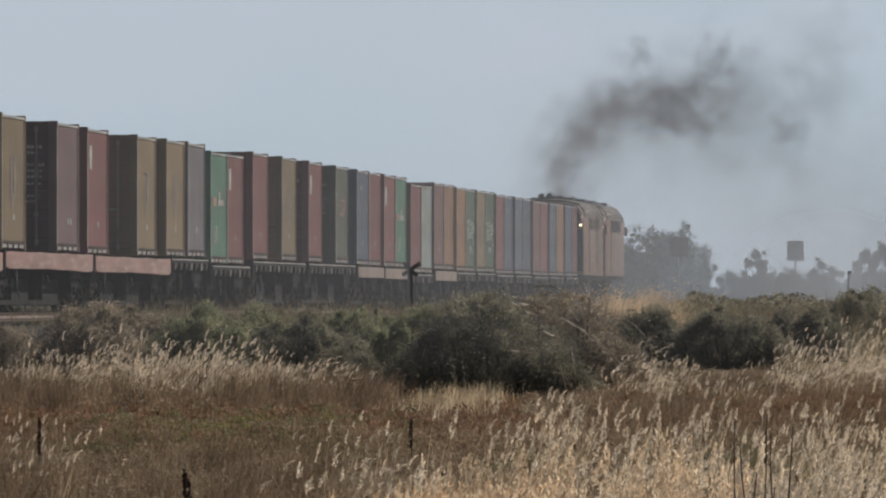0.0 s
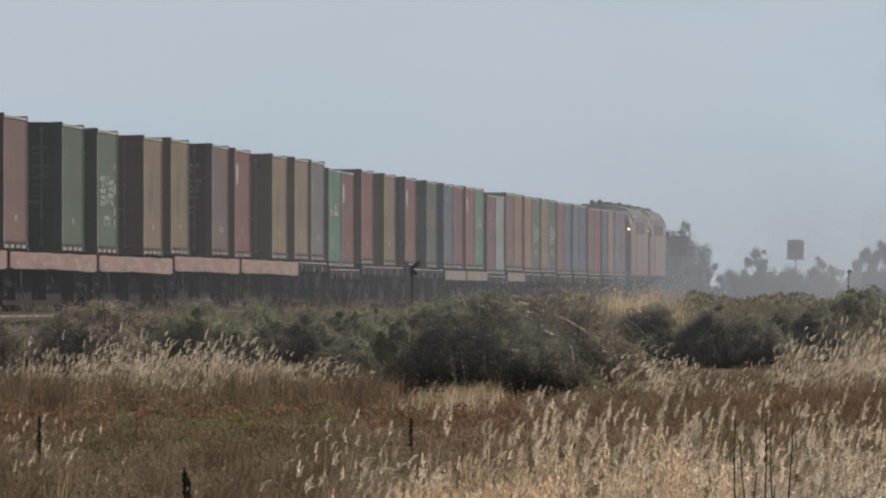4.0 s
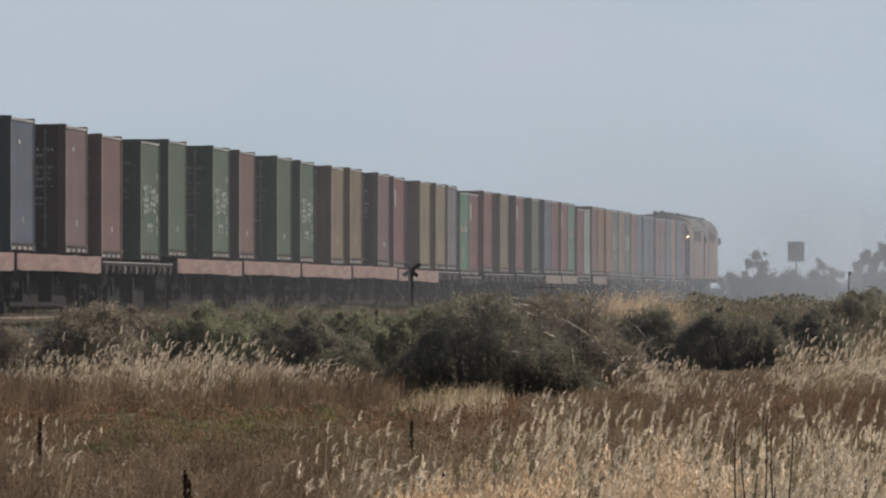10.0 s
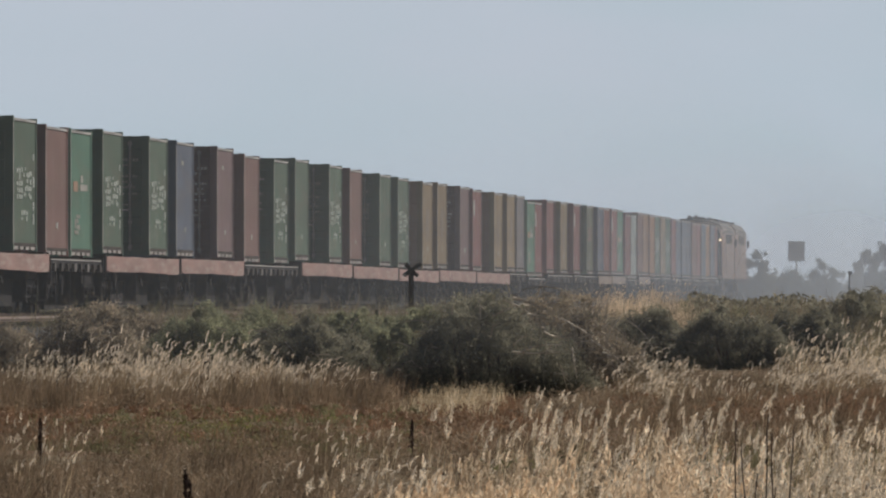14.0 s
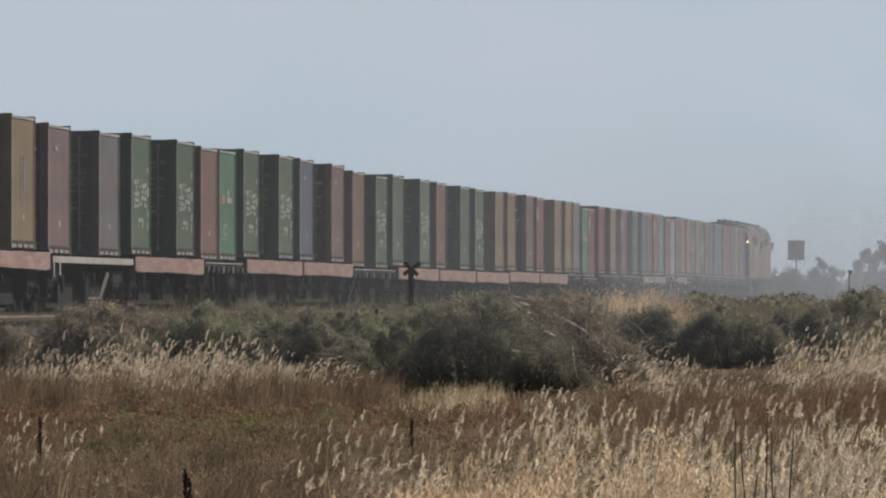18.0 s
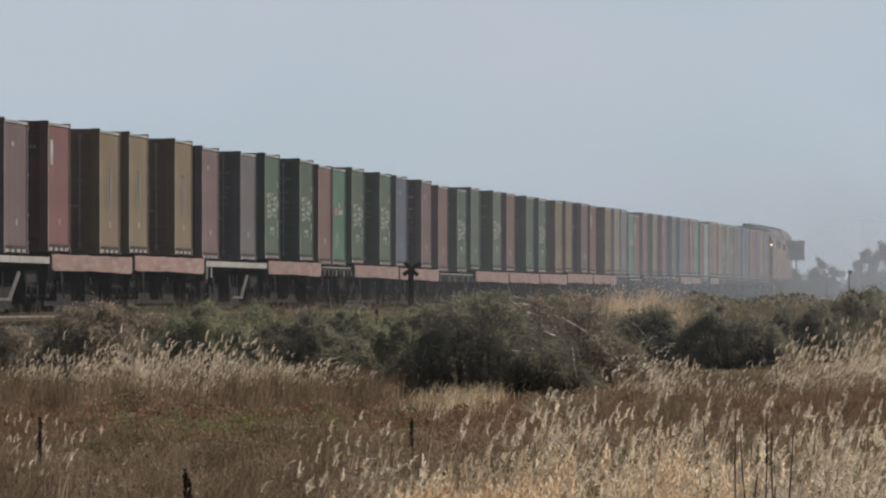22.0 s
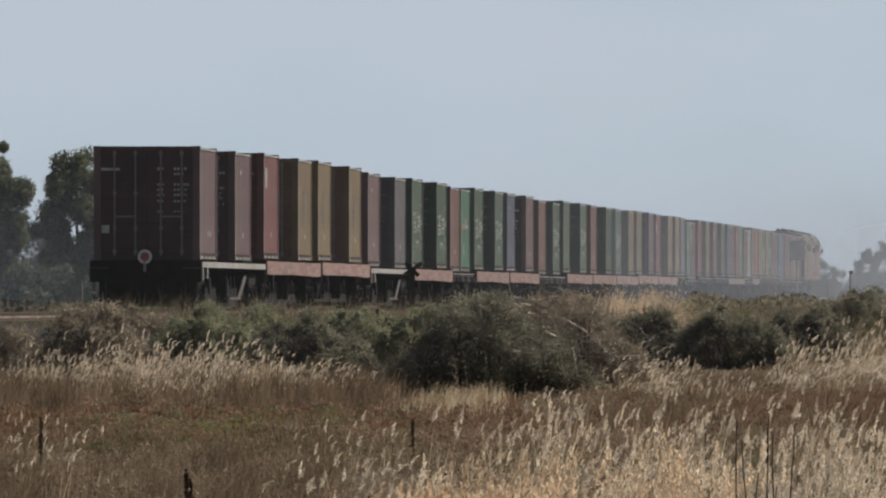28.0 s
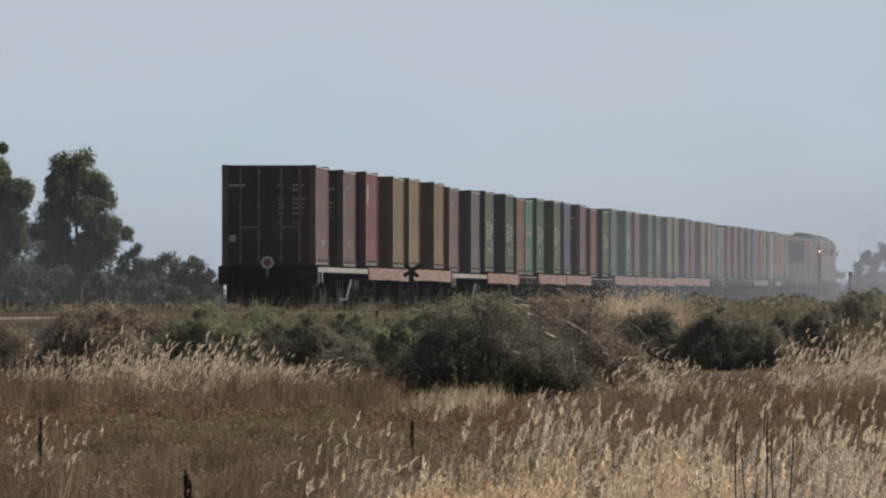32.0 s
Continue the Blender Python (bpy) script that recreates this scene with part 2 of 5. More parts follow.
class Shape:
    """Collects simple solids into one mesh."""

    def __init__(self):
        self.v, self.f = [], []

    def add(self, v, f):
        k = len(self.v)
        self.v += [tuple(p) for p in v]
        self.f += [tuple(i + k for i in q) for q in f]
        return self

    def box(self, x0, x1, y0, y1, z0, z1):
        return self.add([(x0, y0, z0), (x1, y0, z0), (x1, y1, z0), (x0, y1, z0), (x0, y0, z1), (x1, y0, z1), (x1, y1, z1), (x0, y1, z1)],
                        [(0, 3, 2, 1), (4, 5, 6, 7), (0, 1, 5, 4), (1, 2, 6, 5), (2, 3, 7, 6), (3, 0, 4, 7)])

    def loft(self, rings, closed=True):
        """Rings of equal length, joined in order, with both ends capped."""
        n = len(rings[0])
        k = len(self.v)
        for r in rings:
            self.v += [tuple(p) for p in r]
        for i in range(len(rings) - 1):
            for j in range(n):
                a, b = k + i * n + j, k + i * n + (j + 1) % n
                self.f.append((a, b, b + n, a + n))
        if closed:
            self.f.append(tuple(k + j for j in reversed(range(n))))
            self.f.append(tuple(k + (len(rings) - 1) * n + j for j in range(n)))
        return self

    def rod(self, a, b, r0, r1=None, n=8):
        a, b = Vector(a), Vector(b)
        d = (b - a).normalized()
        s = d.orthogonal().normalized()
        u = d.cross(s)
        ring = lambda c, r: [c + (s * math.cos(i * math.tau / n) + u * math.sin(i * math.tau / n)) * r for i in range(n)]
        return self.loft([ring(a, r0), ring(b, r0 if r1 is None else r1)])

    def mesh(self, name, mat, smooth=False):
        me = bpy.data.meshes.new(name)
        me.from_pydata(self.v, [], self.f)
        me.materials.append(mat)
        if smooth:
            me.shade_smooth()
        me.update()
        return me


def part(name, shape, mat, parent, label="", smooth=False):
    ob = new(name, shape if isinstance(shape, bpy.types.Mesh) else shape.mesh(name, mat, smooth))
    ob.parent = parent
    return tagged(ob, label) if label else ob


def thing(name, label, category, group="", kind=""):
    return tagged(new(name), label, category, group, kind)


def quick_mesh(name, verts, faces, mat):
    me = bpy.data.meshes.new(name)
    me.from_pydata(np.asarray(verts).reshape(-1, 3).tolist(), [], faces.tolist() if hasattr(faces, "tolist") else faces)
    me.materials.append(mat)
    me.update()
    return me


def across(x, depth):
    """World x at a depth, for a share of the view counted from 0 to 1568."""
    return (x - 784) / 26960 * depth

# ---- ground and track ----
PHI = math.degrees(math.atan(0.048906))          # the line's turn from the view
RAIL_Z = 0.87
HEADING = Vector((math.sin(radians(PHI)), math.cos(radians(PHI)), 0))
SIDE = Vector((HEADING.y, -HEADING.x, 0))


def along(u):
    """A place on the line's centre, at the height of the rail top; u is its share of the line."""
    p = Vector((29.897 * u - 22.675, 611.3 * u, RAIL_Z))
    climb = 0.3 * (math.sqrt((u - 0.8) ** 2 + 0.01) + u - 0.8)
    bend = 1.5 * max(0.0, u - 1.05) ** 2
    hump = 0.065 * math.exp(-((u - 0.62) / 0.08) ** 2) + 0.012 * math.exp(-((u - 0.45) / 0.08) ** 2)
    return p - SIDE * (1.22 + bend) + Vector((0, 0, climb + hump))


def travel(s, t):
    return s + 0.01992 * t - 0.00001452 * t * t


def rolling(s, t, dz=0.0):
    p = along(travel(s, t))
    return pose(p.x, p.y, p.z + dz, 0, 0, -PHI)


def build_ground():
    ys = [-300, -60, 0, 20, 40] + list(np.linspace(50, 420, 150)) + [500, 650, 900, 1300, 2000, 3200, 5200, 9000]
    xs = [-4000, -1200, -300, -90, -40] + list(np.linspace(-22, 22, 45)) + [40, 90, 300, 1200, 4000]
    v = [(x, y, 0.0 if not (45 < y < 420 and abs(x) < 22) else 0.10 * noise.noise((x * 0.35, y * 0.06, 0)) + 0.03 * noise.noise((x * 1.3, y * 0.3, 4))) for y in ys for x in xs]
    w = len(xs)
    f = [(j * w + i, j * w + i + 1, (j + 1) * w + i + 1, (j + 1) * w + i) for j in range(len(ys) - 1) for i in range(w - 1)]
    me = quick_mesh("ground", v, f, SOIL)
    me.shade_smooth()
    tagged(new("ground", me), "dry brown grassland soil with rusty low growth", "ground", kind="structure")


build_ground()
# pale haze of the sky low over the far horizon
far_v = [(4600 * math.sin(a), 4600 * math.cos(a), z) for a in np.linspace(-0.35, 0.35, 29) for z in (-5, 500)]
far_f = [(2 * i, 2 * i + 2, 2 * i + 3, 2 * i + 1) for i in range(28)]
tagged(new("backdrop", quick_mesh("backdrop", far_v, far_f, backdrop_light())), "pale blue-grey hazy sky low over the plain", "sky", kind="structure")


def line_thing(name, profile, mat, label, category, u0=0.2, u1=2.2):
    """A long solid along the line; profile of (side, height) points."""
    places = [along(u0 + (u1 - u0) * i / 80) for i in range(81)]
    rings = [[p + SIDE * x + Vector((0, 0, z - RAIL_Z)) for x, z in profile] for p in places]
    s = Shape().loft(rings)
    return tagged(new(name, s.mesh(name, mat)), label, category, kind="structure")


line_thing("embankment", [(5.2, -0.05), (3.4, 0.42), (1.9, 0.60), (-1.9, 0.60), (-3.4, 0.42), (-5.2, -0.05)], BALLAST, "low grey ballast bank under the railway line", "embankment")
for x in (-0.7175, 0.7175):
    line_thing("rail", [(x + a, RAIL_Z + h) for a, h in ((-0.07, -0.16), (0.07, -0.16), (0.02, -0.13), (0.02, -0.04), (0.035, -0.03), (0.035, 0), (-0.035, 0), (-0.035, -0.03), (-0.02, -0.04), (-0.02, -0.13))], RUSTRAIL, "worn steel running rail on concrete sleepers", "rail")

line_thing("rail_web", [(0.7175 + a, RAIL_Z + h) for a, h in ((0.021, -0.11), (0.034, -0.11), (0.034, -0.06), (0.021, -0.06))], RAIL, "pale strip along the web of the running rail", "rail")

# ---- the train ----
TRAIN = []          # (thing, share of the line at the start, height)


def corrugated(length, z0, z1, depth=0.035, pitch=0.30, flat=0.0):
    """A folded wall from y=0 to length, outer face at x=0, facing +x."""
    ys, k = [], max(1, round(length / pitch))
    p = length / k
    for i in range(k):
        ys += [(i * p, 0), (i * p + p * 0.28, 0), (i * p + p * 0.5, -depth), (i * p + p * 0.78, -depth)]
    ys.append((length, 0))
    s = Shape()
    v = [(x, y, z) for y, x in ys for z in (z0, z1)]
    f = [(2 * i, 2 * i + 2, 2 * i + 3, 2 * i + 1) for i in range(len(ys) - 1)]
    back = len(v)
    v += [(-0.06, y, z) for y in (0, length) for z in (z0, z1)]
    f += [(back, back + 1, back + 3, back + 2)]
    return s.add(v, f)


def turned(s, m):
    s.v = [tuple(m @ Vector(p)) for p in s.v]
    return s


L, W, H = 6.06, 2.438, 2.615
rnd = random.Random(5)


def container(colour, marks, label):
    """A twenty-foot box, its rear end at y=0, with doors there; base at z=0."""
    m = PAINT[colour]
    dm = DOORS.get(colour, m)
    box = thing("shipping_container", label, "container", "containers on the train")
    h = W / 2
    for sgn, rot in ((1, 0), (-1, 180)):
        w = turned(corrugated(L - 0.3, 0.16, H - 0.10), pose(h - 0.012, 0.15, 0) if sgn > 0 else pose(-h + 0.012, L - 0.15, 0, 0, 0, 180))
        part("side_wall", w, m, box)
    part("front_wall", turned(corrugated(W - 0.3, 0.16, H - 0.12), pose(h - 0.15, L - 0.04, 0, 0, 0, 90)), m, box)
    roof = Shape()
    for i in range(14):
        y = 0.1 + i * (L - 0.2) / 14
        roof.box(-h + 0.05, h - 0.05, y, y + 0.24, H - 0.065, H - 0.045).box(-h + 0.05, h - 0.05, y + 0.24, y + (L - 0.2) / 14, H - 0.08, H - 0.06)
    part("roof", roof, m, box)
    part("floor_frame", Shape().box(-h + 0.05, h - 0.05, 0.05, L - 0.05, 0.10, 0.16), DARK, box)
    for x in (-1, 1):
        part("top_rail", Shape().box(x * h - 0.06 * (x > 0), x * h + 0.06 * (x < 0), 0.17, L - 0.17, H - 0.085, H - 0.035), EDGE, box, "pale top edge with the sun's highlight in its colour")
        part("post_edge", Shape().box(x * h - 0.004, x * h + 0.004, 0.01, 0.15, 0.13, H - 0.13), POSTEDGE, box)
        xa, xb = (h - 0.05, h) if x > 0 else (-h, -h + 0.05)
        rail = part("bottom_rail", Shape().box(xa, xb, 0.17, L - 0.17, 0.105, 0.165), GRIME, box, "grimy bottom rail")
        for ya, yb in ((0.35, 1.45), (1.75, 2.75), (3.25, 4.25), (4.6, 5.7)):
            part("fork_pocket_plate", Shape().box(xa + 0.01, xb - 0.004, ya, yb, 0.03, 0.098), PLATE, rail)
        for y in (0, L):
            post = Shape()
            y0, y1 = (y, y + 0.16) if y == 0 else (y - 0.16, y)
            x0, x1 = (x * h - 0.16, x * h) if x > 0 else (x * h, x * h + 0.16)
            post.box(x0, x1, y0, y1, 0.12, H - 0.12)
            post.box(x0 - 0.01, x1 + 0.01, y0 - 0.008, y1 + 0.008, 0, 0.12).box(x0 - 0.01, x1 + 0.01, y0 - 0.008, y1 + 0.008, H - 0.12, H + 0.004)
            part("corner_post", post, m, box)
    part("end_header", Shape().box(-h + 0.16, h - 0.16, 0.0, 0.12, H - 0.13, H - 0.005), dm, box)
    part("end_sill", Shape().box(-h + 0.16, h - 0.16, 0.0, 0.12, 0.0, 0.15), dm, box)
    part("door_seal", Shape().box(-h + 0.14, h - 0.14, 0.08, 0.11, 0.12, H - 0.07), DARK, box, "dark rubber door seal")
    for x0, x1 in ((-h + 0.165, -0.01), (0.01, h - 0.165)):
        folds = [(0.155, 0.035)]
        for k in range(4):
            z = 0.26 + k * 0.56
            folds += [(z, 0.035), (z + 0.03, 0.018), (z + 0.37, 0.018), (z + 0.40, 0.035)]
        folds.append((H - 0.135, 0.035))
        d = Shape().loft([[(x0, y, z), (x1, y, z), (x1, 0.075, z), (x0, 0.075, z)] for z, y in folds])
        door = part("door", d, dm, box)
        w = x1 - x0
        for x in (x0 + w * 0.30, x0 + w * 0.76):
            bar = Shape().rod((x, -0.004, 0.10), (x, -0.004, H - 0.09), 0.022, n=6)
            for z in (0.16, 0.7, 1.5, H - 0.2):
                bar.box(x - 0.045, x + 0.045, -0.02, 0.03, z, z + 0.07)
            part("locking_bar", bar, STEEL, door, "galvanised door locking bar")
        part("door_handle", Shape().box(x0 + w * 0.3, x0 + w * 0.74, -0.03, -0.012, 0.98, 1.02), STEEL, door)
    rows = ((0.52, 0.36, 0.030), (0.64, 0.22, 0.028), (0.88, 0.34, 0.026), (1.0, 0.3, 0.024), (1.12, 0.32, 0.026), (1.26, 0.33, 0.024), (1.5, 0.25, 0.02))
    if colour in ("red", "tan", "teal", "pale"):
        rows = rows[:1]
    if colour != "yellow":
        t = Shape()
        for z, w, b in rows:
            for x0, x1 in ((0.62, 0.62 + w), (0.24, 0.24 + 0.5 * w)):
                x = x0
                while x < x1 and (z != 0.64 or x0 > 0.5):
                    t.box(x, min(x + 0.055, x1), 0.012, 0.019, H - z - b, H - z + b)
                    x += 0.08 if rnd.random() < 0.85 else 0.14
        tagged(part("marking", t, ENDTEXT if colour == "mauve" else DIM, box, "rows of unreadable pale lettering"), kind="stuff")
    r = lambda a, b, z0, z1: Shape().box(h - 0.016, h - 0.006, a * L, b * L, H * (1 - z1), H * (1 - z0))

    def chips(a, b, z0, z1, cols, rows, keep):
        """A worn mark, broken into flakes of paint."""
        s = Shape()
        for i in range(cols):
            for j in range(rows):
                if rnd.random() < keep:
                    ya, za = a + (b - a) * (i + 0.2 * rnd.random()) / cols, z0 + (z1 - z0) * (j + 0.25 * rnd.random()) / rows
                    yb, zb = a + (b - a) * (i + 0.75 + 0.25 * rnd.random()) / cols, z0 + (z1 - z0) * (j + 0.7 + 0.3 * rnd.random()) / rows
                    s.box(h - 0.016, h - 0.006, ya * L, yb * L, H * (1 - zb), H * (1 - za))
        return s
    for kind, s in marks:
        part("marking", {"k": lambda: chips(0.16, 0.44, 0.37, 0.62, 3, 5, 0.9), "k2": lambda: chips(0.44, 0.72, 0.36, 0.60, 4, 5, 0.72), "k3": lambda: chips(0.70, 0.82, 0.39, 0.62, 1, 4, 0.9), "stripe": lambda: chips(0.85, 0.92, 0.25, 0.80, 1, 6, 0.8),
                         "small": lambda: chips(0.34, 0.66, 0.69, 0.78, 3, 2, 0.7), "corner": lambda: r(0.13, 0.24, 0.14, 0.33), "tick": lambda: r(0.50, 0.56, 0.74, 0.785), "tick2": lambda: r(0.62, 0.68, 0.74, 0.79),
                         "tall": lambda: chips(0.38, 0.62, 0.30, 0.62, 2, 8, 0.95), "tall2": lambda: r(0.44, 0.54, 0.62, 0.68), "square": lambda: chips(0.22, 0.48, 0.66, 0.83, 3, 4, 0.7),
                         "logo": lambda: r(0.16, 0.36, 0.41, 0.49), "logo2": lambda: r(0.46, 0.80, 0.43, 0.48), "logo3": lambda: r(0.5, 0.6, 0.36, 0.42), "dot": lambda: r(0.32, 0.44, 0.17, 0.205), "patch": lambda: chips(0.3, 0.75, 0.33, 0.52, 4, 4, 0.8)}[kind](), s, box)
    if colour == "mauve":
        part("marking", Shape().box(-1.05, -0.62, 0.012, 0.019, H - 0.56, H - 0.50), ENDTEXT, box)
        part("data_plate", Shape().box(-1.04, -0.86, 0.012, 0.02, 0.62, 0.80), ENDTEXT, box, "pale square data plate")
    return box


K = (("k", WORN), ("k2", WORN), ("k3", WORN), ("stripe", LETTER), ("small", WORN))
STYLES = {
    "mauve": ("mauve", (("tick", LETTER), ("dot", DIM)), "faded mauve-brown corrugated steel container on a wagon"),
    "mauve_marked": ("mauve", (("tick", LETTER), ("tick2", LETTER)), "faded mauve-brown corrugated container with small white marks"),
    "red": ("red", (("corner", LETTER), ("tick", DIM)), "faded red corrugated container with white corner lettering"),
    "plainred": ("red", (("tick", DIM),), "plain faded red corrugated container on a wagon"),
    "brick": ("brick", (("tick", LETTER),), "brick-brown corrugated steel container on a wagon"),
    "yellow": ("yellow", (("tall", DARKLETTER), ("tall2", DARKLETTER), ("tick", LETTER)), "mustard container with dark upright lettering on its side"),
    "green_k": ("green", K, "dull green container with a large worn white mark"),
    "green": ("green", (("tick", LETTER),), "plain dull green corrugated container on a wagon"),
    "teal": ("teal", (("logo", PAINT["tan"]), ("logo2", DIM), ("logo3", DIM), ("square", DIM)), "sea-green container with a red and white mark"),
    "grey": ("grey", (("tick", LETTER),), "warm grey corrugated steel container on a wagon"),
    "blue": ("blue", (("dot", DIM), ("tick", DIM)), "slate blue corrugated steel container on a wagon"),
    "olive": ("olive", (("patch", PAINT["red"]),), "grey-green container with a faded red patch"),
    "pale": ("pale", (("tick", DIM),), "pale grey corrugated steel container on a wagon"),
    "tan": ("tan", (("tick", DIM),), "tan-brown corrugated steel container on a wagon"),
}
# style, start of its rear end along the line, height against the usual deck
LOAD = (
    ("mauve_marked", 0.0248, -0.06), ("mauve", 0.0459, -0.06), ("red", 0.0643, 0.005), ("yellow", 0.0878, 0.005), ("yellow", 0.1023, 0.035), ("yellow", 0.1263, 0.035),
    ("mauve", 0.1418, -0.041), ("grey", 0.1650, -0.041), ("green_k", 0.1808, 0.011), ("green_k", 0.2047, 0.011), ("brick", 0.2184, -0.059), ("teal", 0.2294, -0.059),
    ("green_k", 0.2443, 0.02), ("green_k", 0.2676, 0.02), ("blue", 0.2822, 0.013), ("mauve", 0.3057, 0.013), ("brick", 0.3223, -0.073), ("green_k", 0.3418, -0.073),
    ("green", 0.3565, 0.02), ("green_k", 0.3817, 0.02), ("brick", 0.3978, 0.009), ("green", 0.4226, 0.009), ("green_k", 0.4388, -0.005), ("yellow", 0.4618, -0.005),
    ("yellow", 0.4764, 0.03), ("mauve_marked", 0.4998, 0.03), ("red", 0.5136, 0.003), ("yellow", 0.5380, 0.003), ("yellow", 0.5534, 0.01), ("grey", 0.5653, 0.01),
    ("teal", 0.5785, -0.125), ("red", 0.5886, -0.125), ("plainred", 0.6046, 0), ("yellow", 0.6240, 0), ("red", 0.6430, 0), ("olive", 0.6634, 0),
    ("blue", 0.6804, 0), ("plainred", 0.6906, 0), ("red", 0.7035, 0), ("teal", 0.7136, 0), ("plainred", 0.7275, -0.13), ("pale", 0.7377, -0.13),
    ("brick", 0.7502, 0), ("tan", 0.7604, 0), ("tan", 0.7731, -0.03), ("green_k", 0.7833, -0.03), ("yellow", 0.7952, -0.03), ("green_k", 0.8053, -0.03),
    ("plainred", 0.8174, -0.07), ("blue", 0.8276, -0.07), ("blue", 0.8406, -0.07), ("blue", 0.8508, -0.07), ("brick", 0.8637, -0.1), ("plainred", 0.8739, -0.1),
    ("blue", 0.8858, -0.1), ("tan", 0.8960, -0.1), ("blue", 0.9082, -0.1), ("plainred", 0.9183, -0.1))
BASE = 1.20          # container base above the rail
made = {}
for style, s, dz in LOAD:
    if style not in made:
        made[style] = box = container(*STYLES[style])
        box.matrix_basis = rolling(s, 0, BASE + dz)
    else:
        box = copy_thing(made[style], rolling(s, 0, BASE + dz))
    TRAIN.append((box, s, BASE + dz))


def bogie(parent, y, axles=2, wide=1.15):
    """Two side frames, bolster and wheels round y."""
    gap = 1.8 if axles == 2 else 1.9
    ys = [y + (i - (axles - 1) / 2) * gap for i in range(axles)]
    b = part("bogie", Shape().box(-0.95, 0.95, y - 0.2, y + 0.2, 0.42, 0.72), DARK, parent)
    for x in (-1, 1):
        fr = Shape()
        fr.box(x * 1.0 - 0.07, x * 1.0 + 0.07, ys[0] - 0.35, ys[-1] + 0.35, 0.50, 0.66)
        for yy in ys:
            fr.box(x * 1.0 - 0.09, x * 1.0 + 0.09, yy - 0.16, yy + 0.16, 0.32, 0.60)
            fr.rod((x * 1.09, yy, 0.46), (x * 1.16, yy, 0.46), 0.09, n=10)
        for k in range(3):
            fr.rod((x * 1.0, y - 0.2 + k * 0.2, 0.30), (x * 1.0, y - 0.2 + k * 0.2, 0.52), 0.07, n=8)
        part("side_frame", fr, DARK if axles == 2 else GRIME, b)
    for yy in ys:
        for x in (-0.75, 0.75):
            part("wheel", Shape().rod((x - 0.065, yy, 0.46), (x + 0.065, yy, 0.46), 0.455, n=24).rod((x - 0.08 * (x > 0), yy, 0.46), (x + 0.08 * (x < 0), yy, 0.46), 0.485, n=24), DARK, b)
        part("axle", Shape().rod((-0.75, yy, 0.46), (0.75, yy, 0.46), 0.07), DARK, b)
    return b


